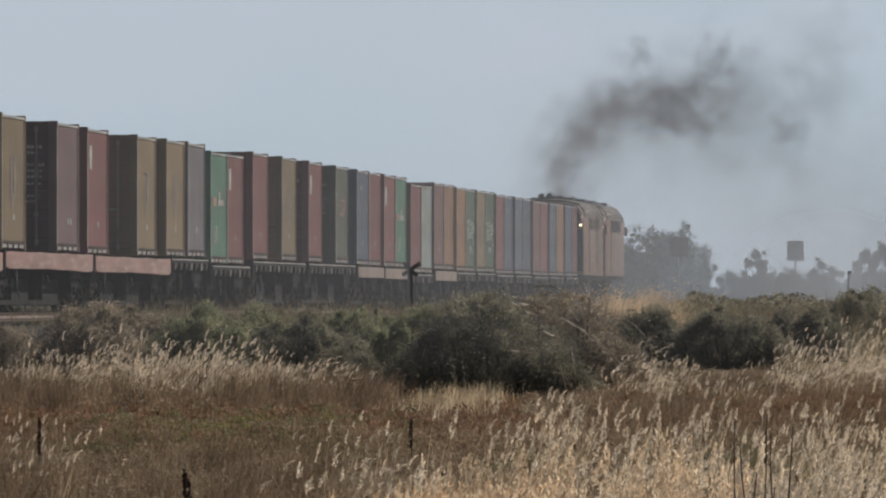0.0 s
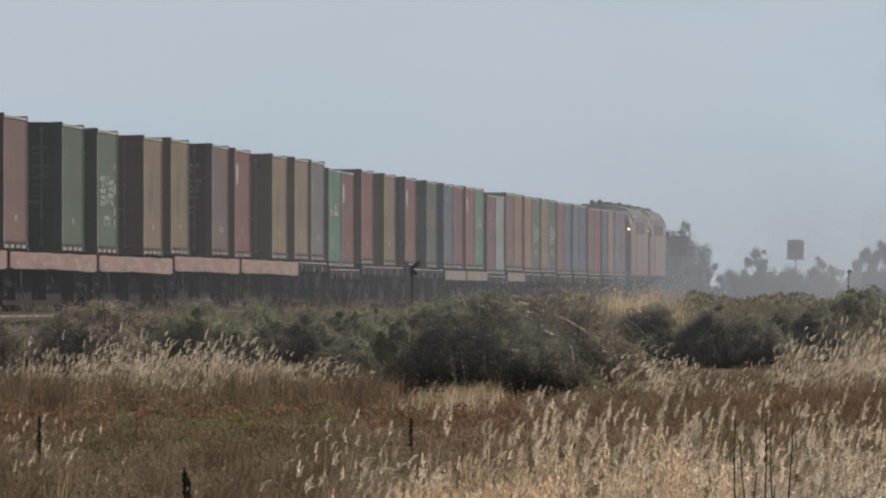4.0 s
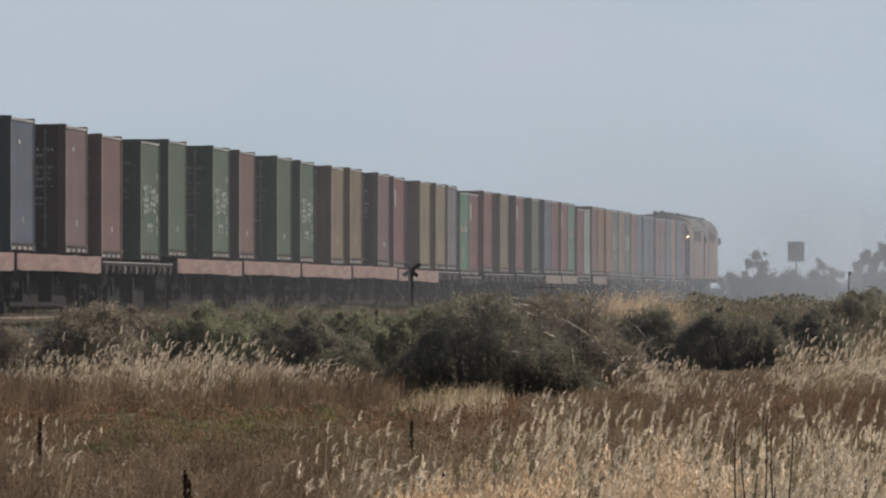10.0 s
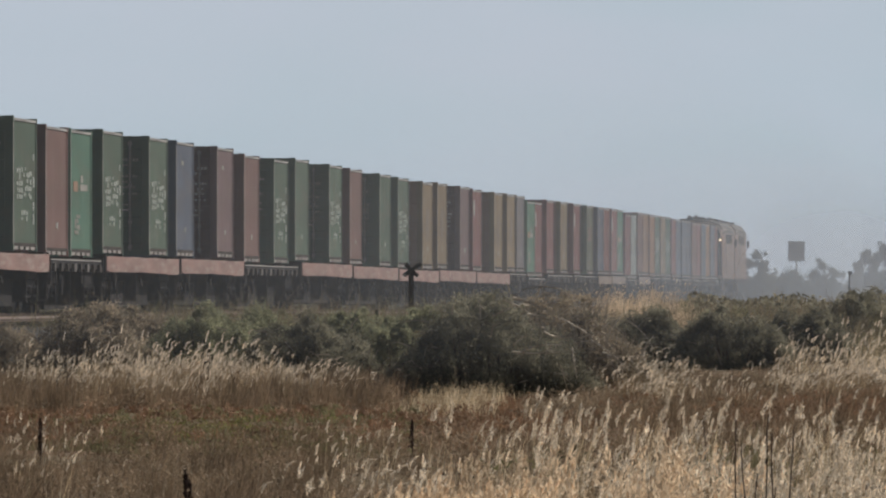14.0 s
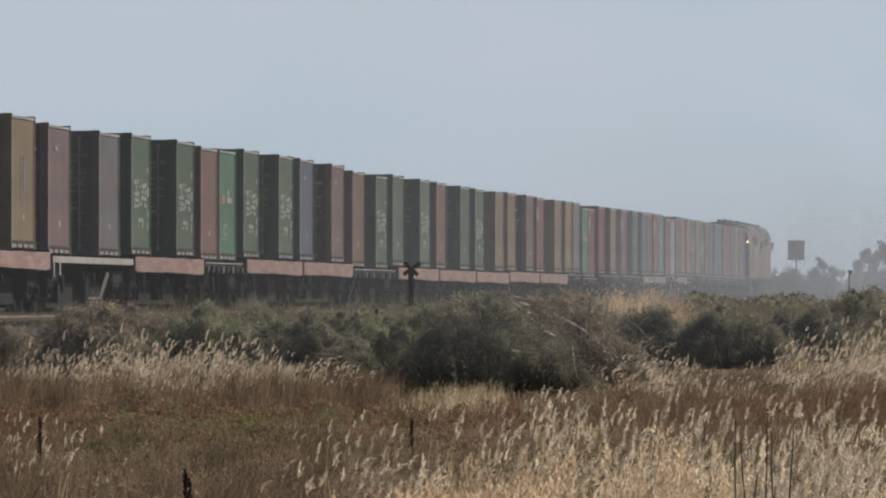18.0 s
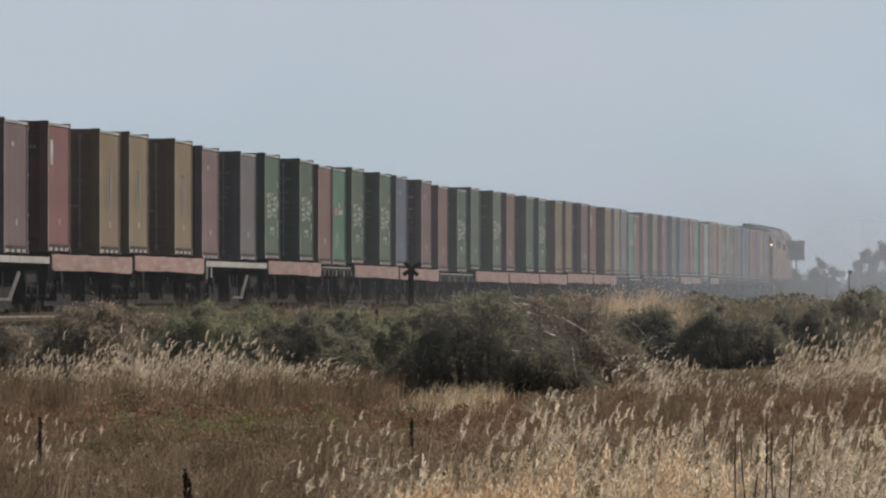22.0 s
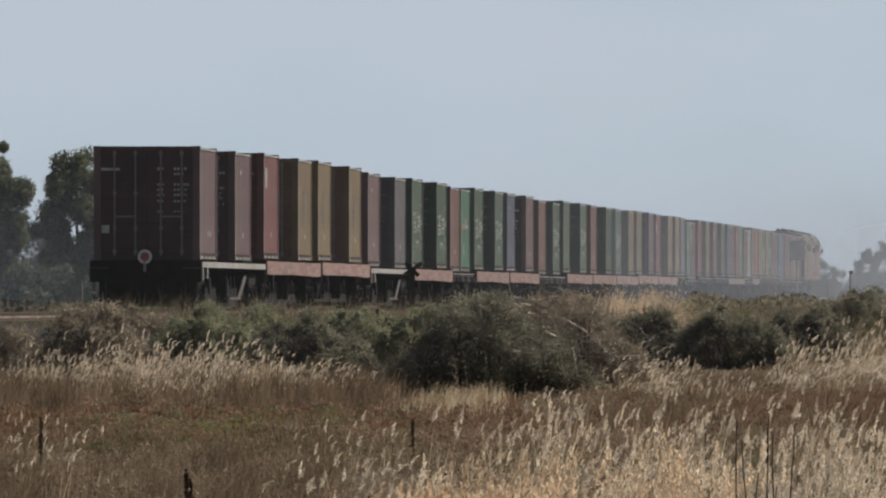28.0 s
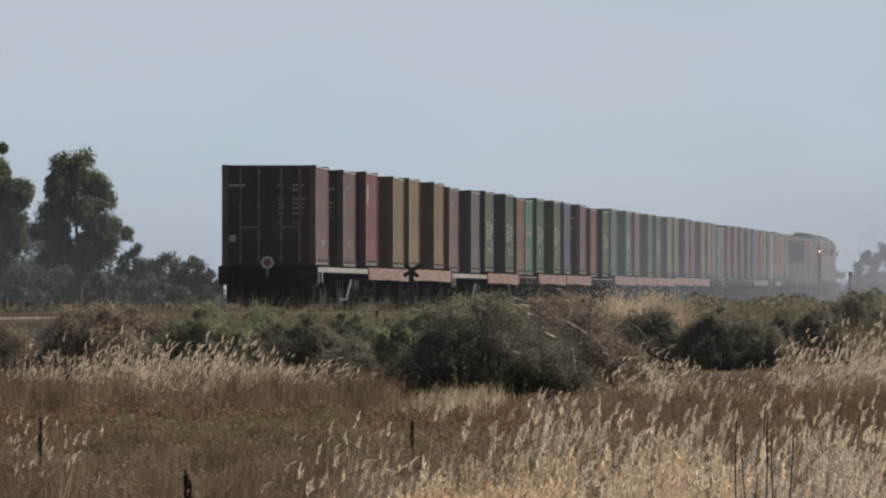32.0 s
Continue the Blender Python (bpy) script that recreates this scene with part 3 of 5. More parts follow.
def wagon(kind, length, drop):
    """A flat container wagon from y=0 to length; z from the rail, its deck lowered by drop."""
    label = {"pink": "long container flat wagon with faded pink deep side sills", "grey": "long container flat wagon with grey sill and truss braces",
             "dark": "grimy dark skeletal container wagon", "short": "short grimy dark skeletal container wagon",
             "tan": "short container wagon with dusty brown side sills"}[kind]
    w = thing("container_wagon", label, "wagon", "wagons of the train")
    y0, y1 = 0.32, length - 0.32
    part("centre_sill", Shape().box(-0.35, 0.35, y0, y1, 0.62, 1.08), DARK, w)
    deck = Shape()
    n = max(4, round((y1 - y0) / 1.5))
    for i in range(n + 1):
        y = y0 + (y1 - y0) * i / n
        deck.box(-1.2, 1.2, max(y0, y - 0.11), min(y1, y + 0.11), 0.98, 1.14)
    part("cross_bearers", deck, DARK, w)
    for x in (-1, 1):
        s = Shape()
        if kind == "pink":
            rings = []
            for k in range(25):
                t = k / 24
                y = y0 + (y1 - y0) * (0.004 + 0.992 * t)
                d = 0.322 + 0.03 * t + 0.010 * math.sin(7 * t + 1) + 0.004 * math.sin(23 * t) - (0.025 if k in (0, 24) else 0)
                top = 1.165 - 0.010 * abs(math.sin(11 * t + 2))
                rings.append([(x * 1.22, y, 1.165 - d), (x * 1.30, y, 1.165 - d), (x * 1.30, y, top), (x * 1.22, y, top)])
            s.loft(rings)
            part("side_sill", s, SILL, w, "deep faded pink side sill")
            # short pale rods placed as glints on the dark gear below the sill
            for yy, z in ((1.5, 0.62), (4.6, 0.40), (y1 * 0.52, 0.70), (y1 - 5.0, 0.34)):
                part("glint_rod", Shape().rod((x * 1.2, yy, z), (x * 1.2, yy + 0.5, z - 0.13), 0.016, n=5), TRUSS, w, "short pale rod standing in for a glint")
        elif kind == "grey":
            s.box(x * 1.26 - 0.04, x * 1.26 + 0.04, y0, y1, 1.035, 1.165)
            s.box(x * 1.26 - 0.05, x * 1.26 + 0.05, y0, y0 + 0.28, 0.74, 1.035).box(x * 1.26 - 0.05, x * 1.26 + 0.05, y0 + 1.6, y0 + 1.95, 0.78, 1.035)
            part("side_sill", s, PALESILL, w, "thin pale grey side sill")
            for a, b, thick in ((0.40, 0.41, 0.014), (0.47, 0.475, 0.016), (0.53, 0.53, 0.014), (0.70, 0.60, 0.04)):
                tr = Shape()
                ya, yb = y0 + (y1 - y0) * a, y0 + (y1 - y0) * b
                tr.rod((x * 1.24, ya, 0.84), (x * 1.24, yb, 0.32), thick, n=4)
                part("truss_brace", tr, TRUSS, w, "pale steel truss brace")
            part("truss_chord", Shape().box(x * 1.24 - 0.05, x * 1.24 + 0.05, y0 + (y1 - y0) * 0.42, y0 + (y1 - y0) * 0.60, 0.30, 0.35), TRUSS, w)
        elif kind == "tan":
            s.box(x * 1.24 - 0.04, x * 1.24 + 0.04, y0, y1, 0.86, 1.15)
            part("side_sill", s, TANSILL, w, "dusty brown side sill")
        else:
            s.box(x * 1.18 - 0.05, x * 1.18 + 0.05, y0, y1, 0.96, 1.125)
            part("side_sill", s, DARK, w)
            part("sill_edge", Shape().box(x * 1.18 - 0.06, x * 1.18 + 0.06, y0, y1, 1.125, 1.15), PALESILL, w, "thin pale top edge of the sill")
            for k in range(max(3, round(length / 1.9))):
                yy = y0 + 0.9 + k * 1.8
                if yy < y1 - 0.6:
                    part("stake_pocket", Shape().box(x * 1.26 - 0.03, x * 1.26 + 0.03, yy, yy + 0.3 + 0.25 * (k % 2), 0.90, 1.06), TRUSS if k * 7 % 5 < 2 else GRIME, w)
            part("side_bracket", Shape().box(x * 1.2 - 0.03, x * 1.2 + 0.03, y0 + 0.5, y0 + 0.75, 0.62, 0.96), GRIME, w, "chalky bracket")
        for yy in (y0 + 0.2, y0 + 6.0, y1 - 6.2, y1 - 0.2):
            part("container_spigot", Shape().box(x * 1.12 - 0.09, x * 1.12 + 0.09, yy - 0.12, yy + 0.12, 1.13, 1.197), GRIME, w)
        part("hand_brake", Shape().rod((x * 1.22, y0 + 3.2, 0.62), (x * 1.27, y0 + 3.2, 0.62), 0.2, n=14).box(x * 1.2 - 0.02, x * 1.2 + 0.02, y0 + 3.17, y0 + 3.23, 0.62, 1.0), DARK, w)
    part("brake_gear", Shape().box(-0.6, 0.6, length * 0.42, length * 0.46, 0.40, 0.66).rod((-0.5, length * 0.52, 0.55), (0.5, length * 0.52, 0.55), 0.2, n=12).box(0.8, 1.0, length * 0.55, length * 0.6, 0.45, 0.8), DARK, w)
    off = 2.2 if length > 18 else 1.9
    bogie(w, y0 + off)
    bogie(w, y1 - off)
    for y in (y0, y1):
        part("headstock", Shape().box(-1.28, 1.28, y - 0.06, y + 0.06, 0.70, 1.198), DARK, w)
    # solid dark blocks added to close the pale gap seen under the wagon
    part("underfloor_fill", Shape().box(-0.85, 0.85, y0 + 3.9, y1 - 3.9, 0.13, 0.64).box(-1.1, 1.1, y0 + 0.6, y0 + 3.9, 0.66, 0.9).box(-1.1, 1.1, y1 - 3.9, y1 - 0.6, 0.66, 0.9), DARK, w)
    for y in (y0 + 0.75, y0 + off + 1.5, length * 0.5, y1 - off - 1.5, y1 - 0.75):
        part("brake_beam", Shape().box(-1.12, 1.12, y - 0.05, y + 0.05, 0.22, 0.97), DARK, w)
    for x in (-1.05, 1.05):
        part("corner_step", Shape().rod((x - 0.14, y0 - 0.04, 0.72), (x - 0.14, y0 - 0.04, 0.32), 0.018, n=5).rod((x + 0.14, y0 - 0.04, 0.72), (x + 0.14, y0 - 0.04, 0.32), 0.018, n=5).box(x - 0.15, x + 0.15, y0 - 0.08, y0, 0.30, 0.335), GRIME, w)
        part("hand_grab", Shape().rod((x - 0.2, y0 - 0.1, 1.02), (x + 0.2, y0 - 0.1, 1.02), 0.014, n=5), TRUSS, w)
    hose = Shape()
    pts = [Vector((0.38, y0 - 0.06, 0.74)), Vector((0.40, y0 - 0.22, 0.60)), Vector((0.36, y0 - 0.28, 0.42)), Vector((0.30, y0 - 0.22, 0.34))]
    for a, b in zip(pts, pts[1:]):
        hose.rod(a, b, 0.028, n=7)
    part("air_hose", hose, DARK, w)
    for ya, yb in ((0, y0), (y1, length)):
        part("coupler", Shape().box(-0.12, 0.12, ya, yb, 0.74, 0.98), DARK, w)
    for ob in w.children:
        if not ob.name.startswith("bogie"):
            ob.location.z = -drop
    return w


# kind, start along the line, end along the line
RAKE = (("grey", 0.0238, 0.0638), ("pink", 0.0638, 0.1028), ("pink", 0.1028, 0.1417), ("grey", 0.1417, 0.1805), ("pink", 0.1805, 0.2190), ("short", 0.2190, 0.2440),
        ("pink", 0.2440, 0.2826), ("pink", 0.2826, 0.3210), ("dark", 0.3210, 0.3590), ("pink", 0.3590, 0.3982), ("pink", 0.3982, 0.4374), ("pink", 0.4374, 0.4760),
        ("pink", 0.4760, 0.5152), ("pink", 0.5152, 0.5545), ("short", 0.5545, 0.5775), ("short", 0.5775, 0.6030), ("dark", 0.6030, 0.6413), ("dark", 0.6413, 0.6794),
        ("tan", 0.6794, 0.7022), ("tan", 0.7022, 0.7262), ("short", 0.7262, 0.7492), ("tan", 0.7492, 0.7718), ("short", 0.7718, 0.7942), ("short", 0.7942, 0.8164),
        ("short", 0.8164, 0.8394), ("short", 0.8394, 0.8626), ("short", 0.8626, 0.8847), ("short", 0.8847, 0.9071), ("short", 0.9071, 0.9297))
PER = 612.0
models = {}
for kind, a, b in RAKE:
    drop = -min([dz for _, s, dz in LOAD if a - 0.004 < s < b - 0.004])
    key = (kind, round((b - a) * PER * 2) / 2, drop)
    if key not in models:
        models[key] = w = wagon(kind, (b - a) * PER, drop)
        w.matrix_basis = rolling(a, 0)
    else:
        w = copy_thing(models[key], rolling(a, 0))
    TRAIN.append((w, a, 0))

# red and white end-of-train disc on the last wagon's drawgear
disc = thing("end_marker_disc", "round red and white end-of-train marker on the drawgear", "marker")
part("rim", Shape().rod((0, 0, 0), (0, 0.03, 0), 0.165, n=28), WHITE, disc, "white outer ring")
part("centre", Shape().rod((0, -0.012, 0), (0, 0.004, 0), 0.10, n=24), REDBOARD, disc, "red centre")
part("bracket", Shape().box(-0.03, 0.03, 0.0, 0.05, -0.34, -0.1), LETTER, disc)
disc.matrix_basis = rolling(0.02372, 0, 1.22)
TRAIN.append((disc, 0.02372, 1.22))


def locomotive(length):
    """Full-width cab diesel, its cab at y=0; z from the rail."""
    lo = thing("diesel_locomotive", "faded orange diesel locomotive with a sooty rounded roof", "locomotive", "locomotives of the train")
    hw = 1.48

    def section(y, top, w, lift=1.15):
        pts = [(w, lift), (w, top - 0.75), (w * 0.97, top - 0.42), (w * 0.84, top - 0.17), (w * 0.55, top - 0.04), (0, top)]
        return [(x, y, z) for x, z in pts] + [(-x, y, z) for x, z in pts[-2::-1]]

    part("body", Shape().loft([section(0.0, 3.62, 1.44), section(0.25, 3.8, hw - 0.01), section(0.9, 3.96, hw), section(length - 4.6, 3.96, hw), section(length - 2.2, 3.80, hw - 0.02), section(length - 0.6, 3.35, hw - 0.08), section(length, 2.7, 1.3)]), ORANGE, lo)

    def roof_ring(y, top, w):
        pts = [(w * 1.005, top - 0.62), (w * 0.98, top - 0.40), (w * 0.85, top - 0.14), (w * 0.55, top - 0.01), (0, top + 0.03)]
        return [(x, y, z) for x, z in pts] + [(-x, y, z) for x, z in pts[-2::-1]]

    part("roof", Shape().loft([roof_ring(0.7, 3.94, hw), roof_ring(1.0, 3.98, hw), roof_ring(length - 4.6, 3.98, hw), roof_ring(length - 2.2, 3.82, hw)]), ROOFGREY, lo, "sooty dark roof")
    # the cream here also paints the sun's highlight on the arched edge
    part("visor", Shape().loft([[(x, y, z) for x, z in ((1.40, 3.34), (1.36, 3.54), (1.2, 3.74), (0.8, 3.86), (0, 3.91), (-0.8, 3.86), (-1.2, 3.74), (-1.36, 3.54), (-1.40, 3.34), (-1.34, 3.32), (-1.15, 3.66), (-0.78, 3.79), (0, 3.84), (0.78, 3.79), (1.15, 3.66), (1.34, 3.32))] for y in (-0.22, 0.3)]), CREAMPAINT, lo, "cream visor edge, lightened for the sun striking it")
    for x in (-1, 1):
        part("windscreen", Shape().box(min(x * 0.12, x * 1.35), max(x * 0.12, x * 1.35), -0.03, 0.05, 3.14, 3.54), GLASS, lo, "dark glass")
        lamp = part("headlight", Shape().box(min(x * 0.86, x * 1.42), max(x * 0.86, x * 1.42), -0.08, 0.02, 2.9, 3.11), GRIME, lo)
        for dx in (1.12, 1.34):
            part("lens", Shape().rod((x * dx, -0.10, 3.01), (x * dx, -0.07, 3.01), 0.05, n=12), LAMP, lamp, "lit lens")
        part("side_window", Shape().box(x * 1.45 - 0.02, x * 1.45 + 0.02, 1.1, 3.9, 2.72, 3.32), GLASS, lo)
        part("air_intake", Shape().box(x * 1.462 - 0.02, x * 1.462 + 0.02, 4.2, 14.5, 2.86, 3.30), GRIME, lo, "dark louvred air intake")
        part("cab_door", Shape().box(x * 1.455 - 0.015, x * 1.455 + 0.015, 4.2, 5.0, 1.25, 3.3), GRIME, lo)
        for k in range(3):
            g = Shape()
            for i in range(8):
                g.box(x * 1.47 - 0.012, x * 1.47 + 0.012, 7 + k * 3.2, 9.4 + k * 3.2, 2.2 + i * 0.14, 2.28 + i * 0.14)
            part("grille", g, TANSILL, lo, "dusty louvres")
        part("cream_band", Shape().box(x * 1.452 - 0.012, x * 1.452 + 0.012, 0.5, 5.0, 3.36, 3.56), CREAMPAINT, lo, "pale cream band above the cab window")
        part("waist_band", Shape().box(x * 1.468 - 0.01, x * 1.468 + 0.01, 0.4, length - 2.7, 1.17, 1.42), RUSTBAND, lo, "stronger orange band along the base")
        part("stripe", Shape().box(x * 1.462 - 0.01, x * 1.462 + 0.01, 5.2, length - 2.7, 1.95, 2.06), SILVER, lo)
        part("upper_panel", Shape().box(x * 1.458 - 0.01, x * 1.458 + 0.01, 5.4, length - 3.0, 2.12, 3.32), SILVER, lo, "dull grey upper side panel")
        part("nose_panel", Shape().box(min(x * 0.75, x * 1.43), max(x * 0.75, x * 1.43), -0.02, 0.03, 1.3, 2.86), DARK, lo, "dark end panel")
        part("handrail", Shape().rod((x * 1.52, 3.9, 1.3), (x * 1.52, 3.9, 3.0), 0.02, n=6), PALESILL, lo)
        part("step", Shape().box(x * 1.3 - 0.12, x * 1.3 + 0.12, 3.9, 4.7, 0.5, 0.56).box(x * 1.3 - 0.12, x * 1.3 + 0.12, 3.9, 4.7, 0.85, 0.9), GRIME, lo)
        part("mirror", Shape().box(x * 1.56 - 0.06, x * 1.56 + 0.06, length - 2.9, length - 2.82, 2.75, 3.1), GRIME, lo)
    part("underframe", Shape().box(-1.35, 1.35, 0.1, length - 0.1, 0.98, 1.17), GRIME, lo)
    part("fuel_tank", Shape().box(-1.2, 1.2, length * 0.38, length * 0.62, 0.3, 1.0), GRIME, lo)
    part("pilot", Shape().box(-1.35, 1.35, -0.02, 0.12, 0.25, 1.1), DARK, lo)
    for y in (1.9, 4.4):
        part("roof_fan", Shape().rod((0, length * 0.5 + y, 3.9), (0, length * 0.5 + y, 4.04), 0.55, n=20), ROOFGREY, lo)
    for y, w, hh in ((6.0, 0.8, 0.10), (12.2, 1.0, 0.06), (15.6, 0.7, 0.05)):
        part("roof_hatch", Shape().box(-w, w, y, y + 1.5, 3.88, 3.97 + hh), DARK, lo)
    part("exhaust_stack", Shape().box(-0.32, 0.32, 8.2, 9.4, 3.9, 4.16), DARK, lo)
    part("horn", Shape().rod((0.15, 1.0, 4.1), (0.15, 0.6, 4.1), 0.05, 0.12).rod((-0.15, 1.0, 4.08), (-0.15, 0.6, 4.08), 0.05, 0.12).box(-0.3, 0.3, 0.9, 1.3, 3.92, 4.04), DARK, lo)
    bogie(lo, 4.0, 3)
    bogie(lo, length - 4.0, 3)
    part("coupler", Shape().box(-0.12, 0.12, -0.5, 0, 0.74, 0.98), DARK, lo)
    return lo


LOCO = locomotive(20.9)
LOCO.matrix_basis = rolling(0.9265, 0)
TRAIN.append((LOCO, 0.9265, 0))
second = copy_thing(LOCO, rolling(0.9615, 0))
TRAIN.append((second, 0.9615, 0))

# ---- lineside things ----
cross = thing("crossing_marker", "dark weathered wooden cross on a post beside the line", "sign")
cx = across(727, 402)
part("post", Shape().box(-0.065, 0.065, -0.06, 0.06, 0, 1.98), WOOD, cross)
for a, x0, x1, wide in ((-34, -0.26, 0.30, 0.055), (44, -0.26, 0.24, 0.05)):
    part("board", turned(Shape().box(x0, x1, -0.09 if a > 0 else -0.115, -0.07 if a > 0 else -0.092, -wide, wide), pose(0, 0, 1.96, 0, a, 0)), WOOD, cross)
cross.matrix_basis = pose(cx, 402, 0, 0, 0, 8)

board = thing("trackside_sign", "dark square board on a slim post, seen from behind", "sign")
part("panel", Shape().box(-0.46, 0.46, -0.02, 0.02, 3.42, 4.48), BOARD, board)
part("frame", Shape().box(-0.48, 0.48, 0.02, 0.05, 4.42, 4.5).box(-0.48, 0.48, 0.02, 0.05, 3.4, 3.48), GRIME, board)
part("post", Shape().rod((0, 0.04, 0), (0, 0.04, 4.2), 0.05), PALESILL, board)
board.matrix_basis = pose(across(1409, 845), 845, 0)

redsign = thing("red_trackside_board", "faded red square board on a post before a tree", "sign")
part("panel", Shape().box(-0.5, 0.5, -0.02, 0.02, 3.6, 4.7), DULLRED, redsign)
part("post", Shape().rod((0, 0.05, 0), (0, 0.05, 4.6), 0.035), BOARD, redsign)
redsign.matrix_basis = pose(across(1203, 845), 845, 0)

signal = thing("lineside_post", "slim dark post with a small box on top", "post")
part("post", Shape().rod((0, 0, 0), (0, 0, 2.8), 0.045), BOARD, signal)
part("box", Shape().box(-0.07, 0.17, -0.1, 0.1, 2.75, 2.95), BOARD, signal)
signal.matrix_basis = pose(across(1503, 900), 900, 0)

for k, (px, d, h) in enumerate(((7, 420, 1.2), (22, 415, 1.15), (50, 418, 1.18), (88, 425, 1.15), (262, 430, 1.1), (290, 432, 1.1))):
    p = tagged(new("fence_post", Shape().loft([[(x * s, y * s, z) for x, y in ((-.09, -.08), (.08, -.09), (.09, .08), (-.08, .09))] for z, s in ((0, 1), (h - 0.05, 0.9), (h, 0.7))]).mesh("fence_post", GREYWOOD)), "weathered grey wooden fence post", "fence post", "fence posts beyond the line")
    p.matrix_basis = pose(across(px, d), d, 0, 0, 0, 13 * k)
stub = tagged(new("stub_post", Shape().loft([[(x * s, y * s, z) for x, y in ((-.04, -.04), (.04, -.04), (.04, .04), (-.04, .04))] for z, s in ((0, 1), (0.92, 0.9), (0.96, 0.6))]).mesh("stub_post", WOOD)), "short weathered wooden stake in the scrub", "post")
stub.matrix_basis = pose(across(666, 292), 292, 0)

# ---- plants ----


def swell(p):
    """Uneven growth over the ground, about 0.6 to 1.3."""
    x, y = p[:, 0], p[:, 1]
    return 0.95 + 0.14 * np.sin(x * 17 + y * 1.1) + 0.10 * np.sin(x * 31 - y * 0.7 + 2) + 0.16 * np.sin(x * 2.3 + y * 0.31) + 0.13 * np.sin(x * 5.1 - y * 0.17 + 1) + 0.10 * np.sin(x * 0.9 + y * 0.9 + 2)


def patchy(p, d, f=1.0, shift=0.0):
    """A share from 0 to 1 that leaves gaps between clumps."""
    x = (p - 784) / 26960 * d + shift
    return np.clip(0.5 + 0.5 * np.sin(x * 3.1 * f + d * 0.23) * np.sin(x * 1.3 * f - d * 0.41 + 1) + 0.35 * np.sin(x * 7.3 * f + d * 1.1), 0.06, 1)


def blades(n, place, height, lean=0.25, width=0.004, seed=7, curl=0.5):
    """Vertices and faces of n curved, tapering blades; place(n) gives their feet."""
    r = np.random.default_rng(seed)
    foot = place(r, n)
    h = height * r.uniform(0.38, 1.15, n) * swell(foot)
    ang = r.uniform(0, math.tau, n)
    amt = np.abs(r.normal(0, lean, n)) * h
    dx, dy = np.cos(ang) * amt + 0.10 * h, np.sin(ang) * amt
    turn = r.normal(0, 0.6, n)
    wx, wy = np.cos(turn) * width * 0.5, np.sin(turn) * width * 0.5
    v = np.zeros((n, 7, 3))
    for i, (q, w) in enumerate(((0, 1.0), (0.4, 0.85), (0.78, 0.55))):
        c = foot + np.stack([dx * q ** (1 + curl), dy * q ** (1 + curl), h * q * (1 - 0.06 * q)], 1)
        off = np.stack([wx * w, wy * w, np.zeros(n)], 1)
        v[:, 2 * i], v[:, 2 * i + 1] = c - off, c + off
    tip = foot + np.stack([dx, dy, h * 0.94], 1)
    v[:, 6] = tip
    base = np.arange(n)[:, None] * 7
    quads = np.concatenate([base + np.array([0, 1, 3, 2]), base + np.array([2, 3, 5, 4])], 0).tolist()
    tris = (base + np.array([4, 5, 6])).tolist()
    return v.reshape(-1, 3), quads + tris, tip


def heads(tips, size, seed, grains=46, fine=0.10, loose=0.085, droop=1.0):
    """Nodding seed heads: fine grains set along a bent spike on each tip."""
    r = np.random.default_rng(seed)
    n = len(tips)
    ln = size * r.uniform(0.7, 1.35, n)
    nod = r.uniform(0.05, 0.75, n) * droop
    vs, fs, k = [], [], 0
    for g in range(grains):
        t = (g + 0.5) / grains
        spread = size * loose * math.sin(math.pi * min(1, 0.25 + t * 0.8))
        c = tips + np.stack([ln * nod * t * t, r.normal(0, 0.05, n) * ln, ln * (t * (1 - 0.55 * nod * t) - 0.2)], 1) + r.normal(0, 1, (n, 3)) * spread
        s = min(size * fine, 0.0072 + 0.000022 * float(tips[:, 1].mean())) * r.uniform(0.6, 1.4, n)
        half = np.stack([s * (nod * t + r.normal(0, 0.35, n)), r.normal(0, 0.3, n) * s, s * (1 - 0.6 * nod * t)], 1)
        wid = np.stack([s * 0.30 * r.uniform(0.5, 1.2, n), r.normal(0, 0.15, n) * s, r.normal(0, 0.15, n) * s], 1)
        vs.append(np.stack([c - half, c + wid, c + half, c - wid], 1).reshape(-1, 3))
        fs.append(np.arange(n * 4).reshape(-1, 4) + k)
        k += n * 4
    return np.concatenate(vs), np.concatenate(fs).tolist()


def field(px0, px1, d0, d1, edge=None, power=1.0):
    """Feet scattered over a stretch of ground; edge(share, depth) says how likely a foot is kept."""
    def place(r, n):
        out = np.zeros((0, 3))
        while len(out) < n:
            m = n * 2
            d = d0 + (d1 - d0) * r.uniform(0, 1, m) ** power
            p = r.uniform(px0, px1, m)
            keep = np.ones(m, bool) if edge is None else r.uniform(0, 1, m) < edge(p, d)
            x = (p - 784) / 26960 * d
            out = np.concatenate([out, np.stack([x, d, np.zeros(m)], 1)[keep]])
        return out[:n]
    return place


def clumpy(px0, px1, d0, d1, edge=None, clump=14, spread=0.12, stretch=1.5):
    """The same, drawn together into tussocks."""
    base = field(px0, px1, d0, d1, edge)

    def place(r, n):
        c = base(r, max(1, n // clump))
        f = c[r.integers(0, len(c), n)]
        return f + np.stack([r.normal(0, spread, n), r.normal(0, spread * stretch, n), np.zeros(n)], 1)
    return place


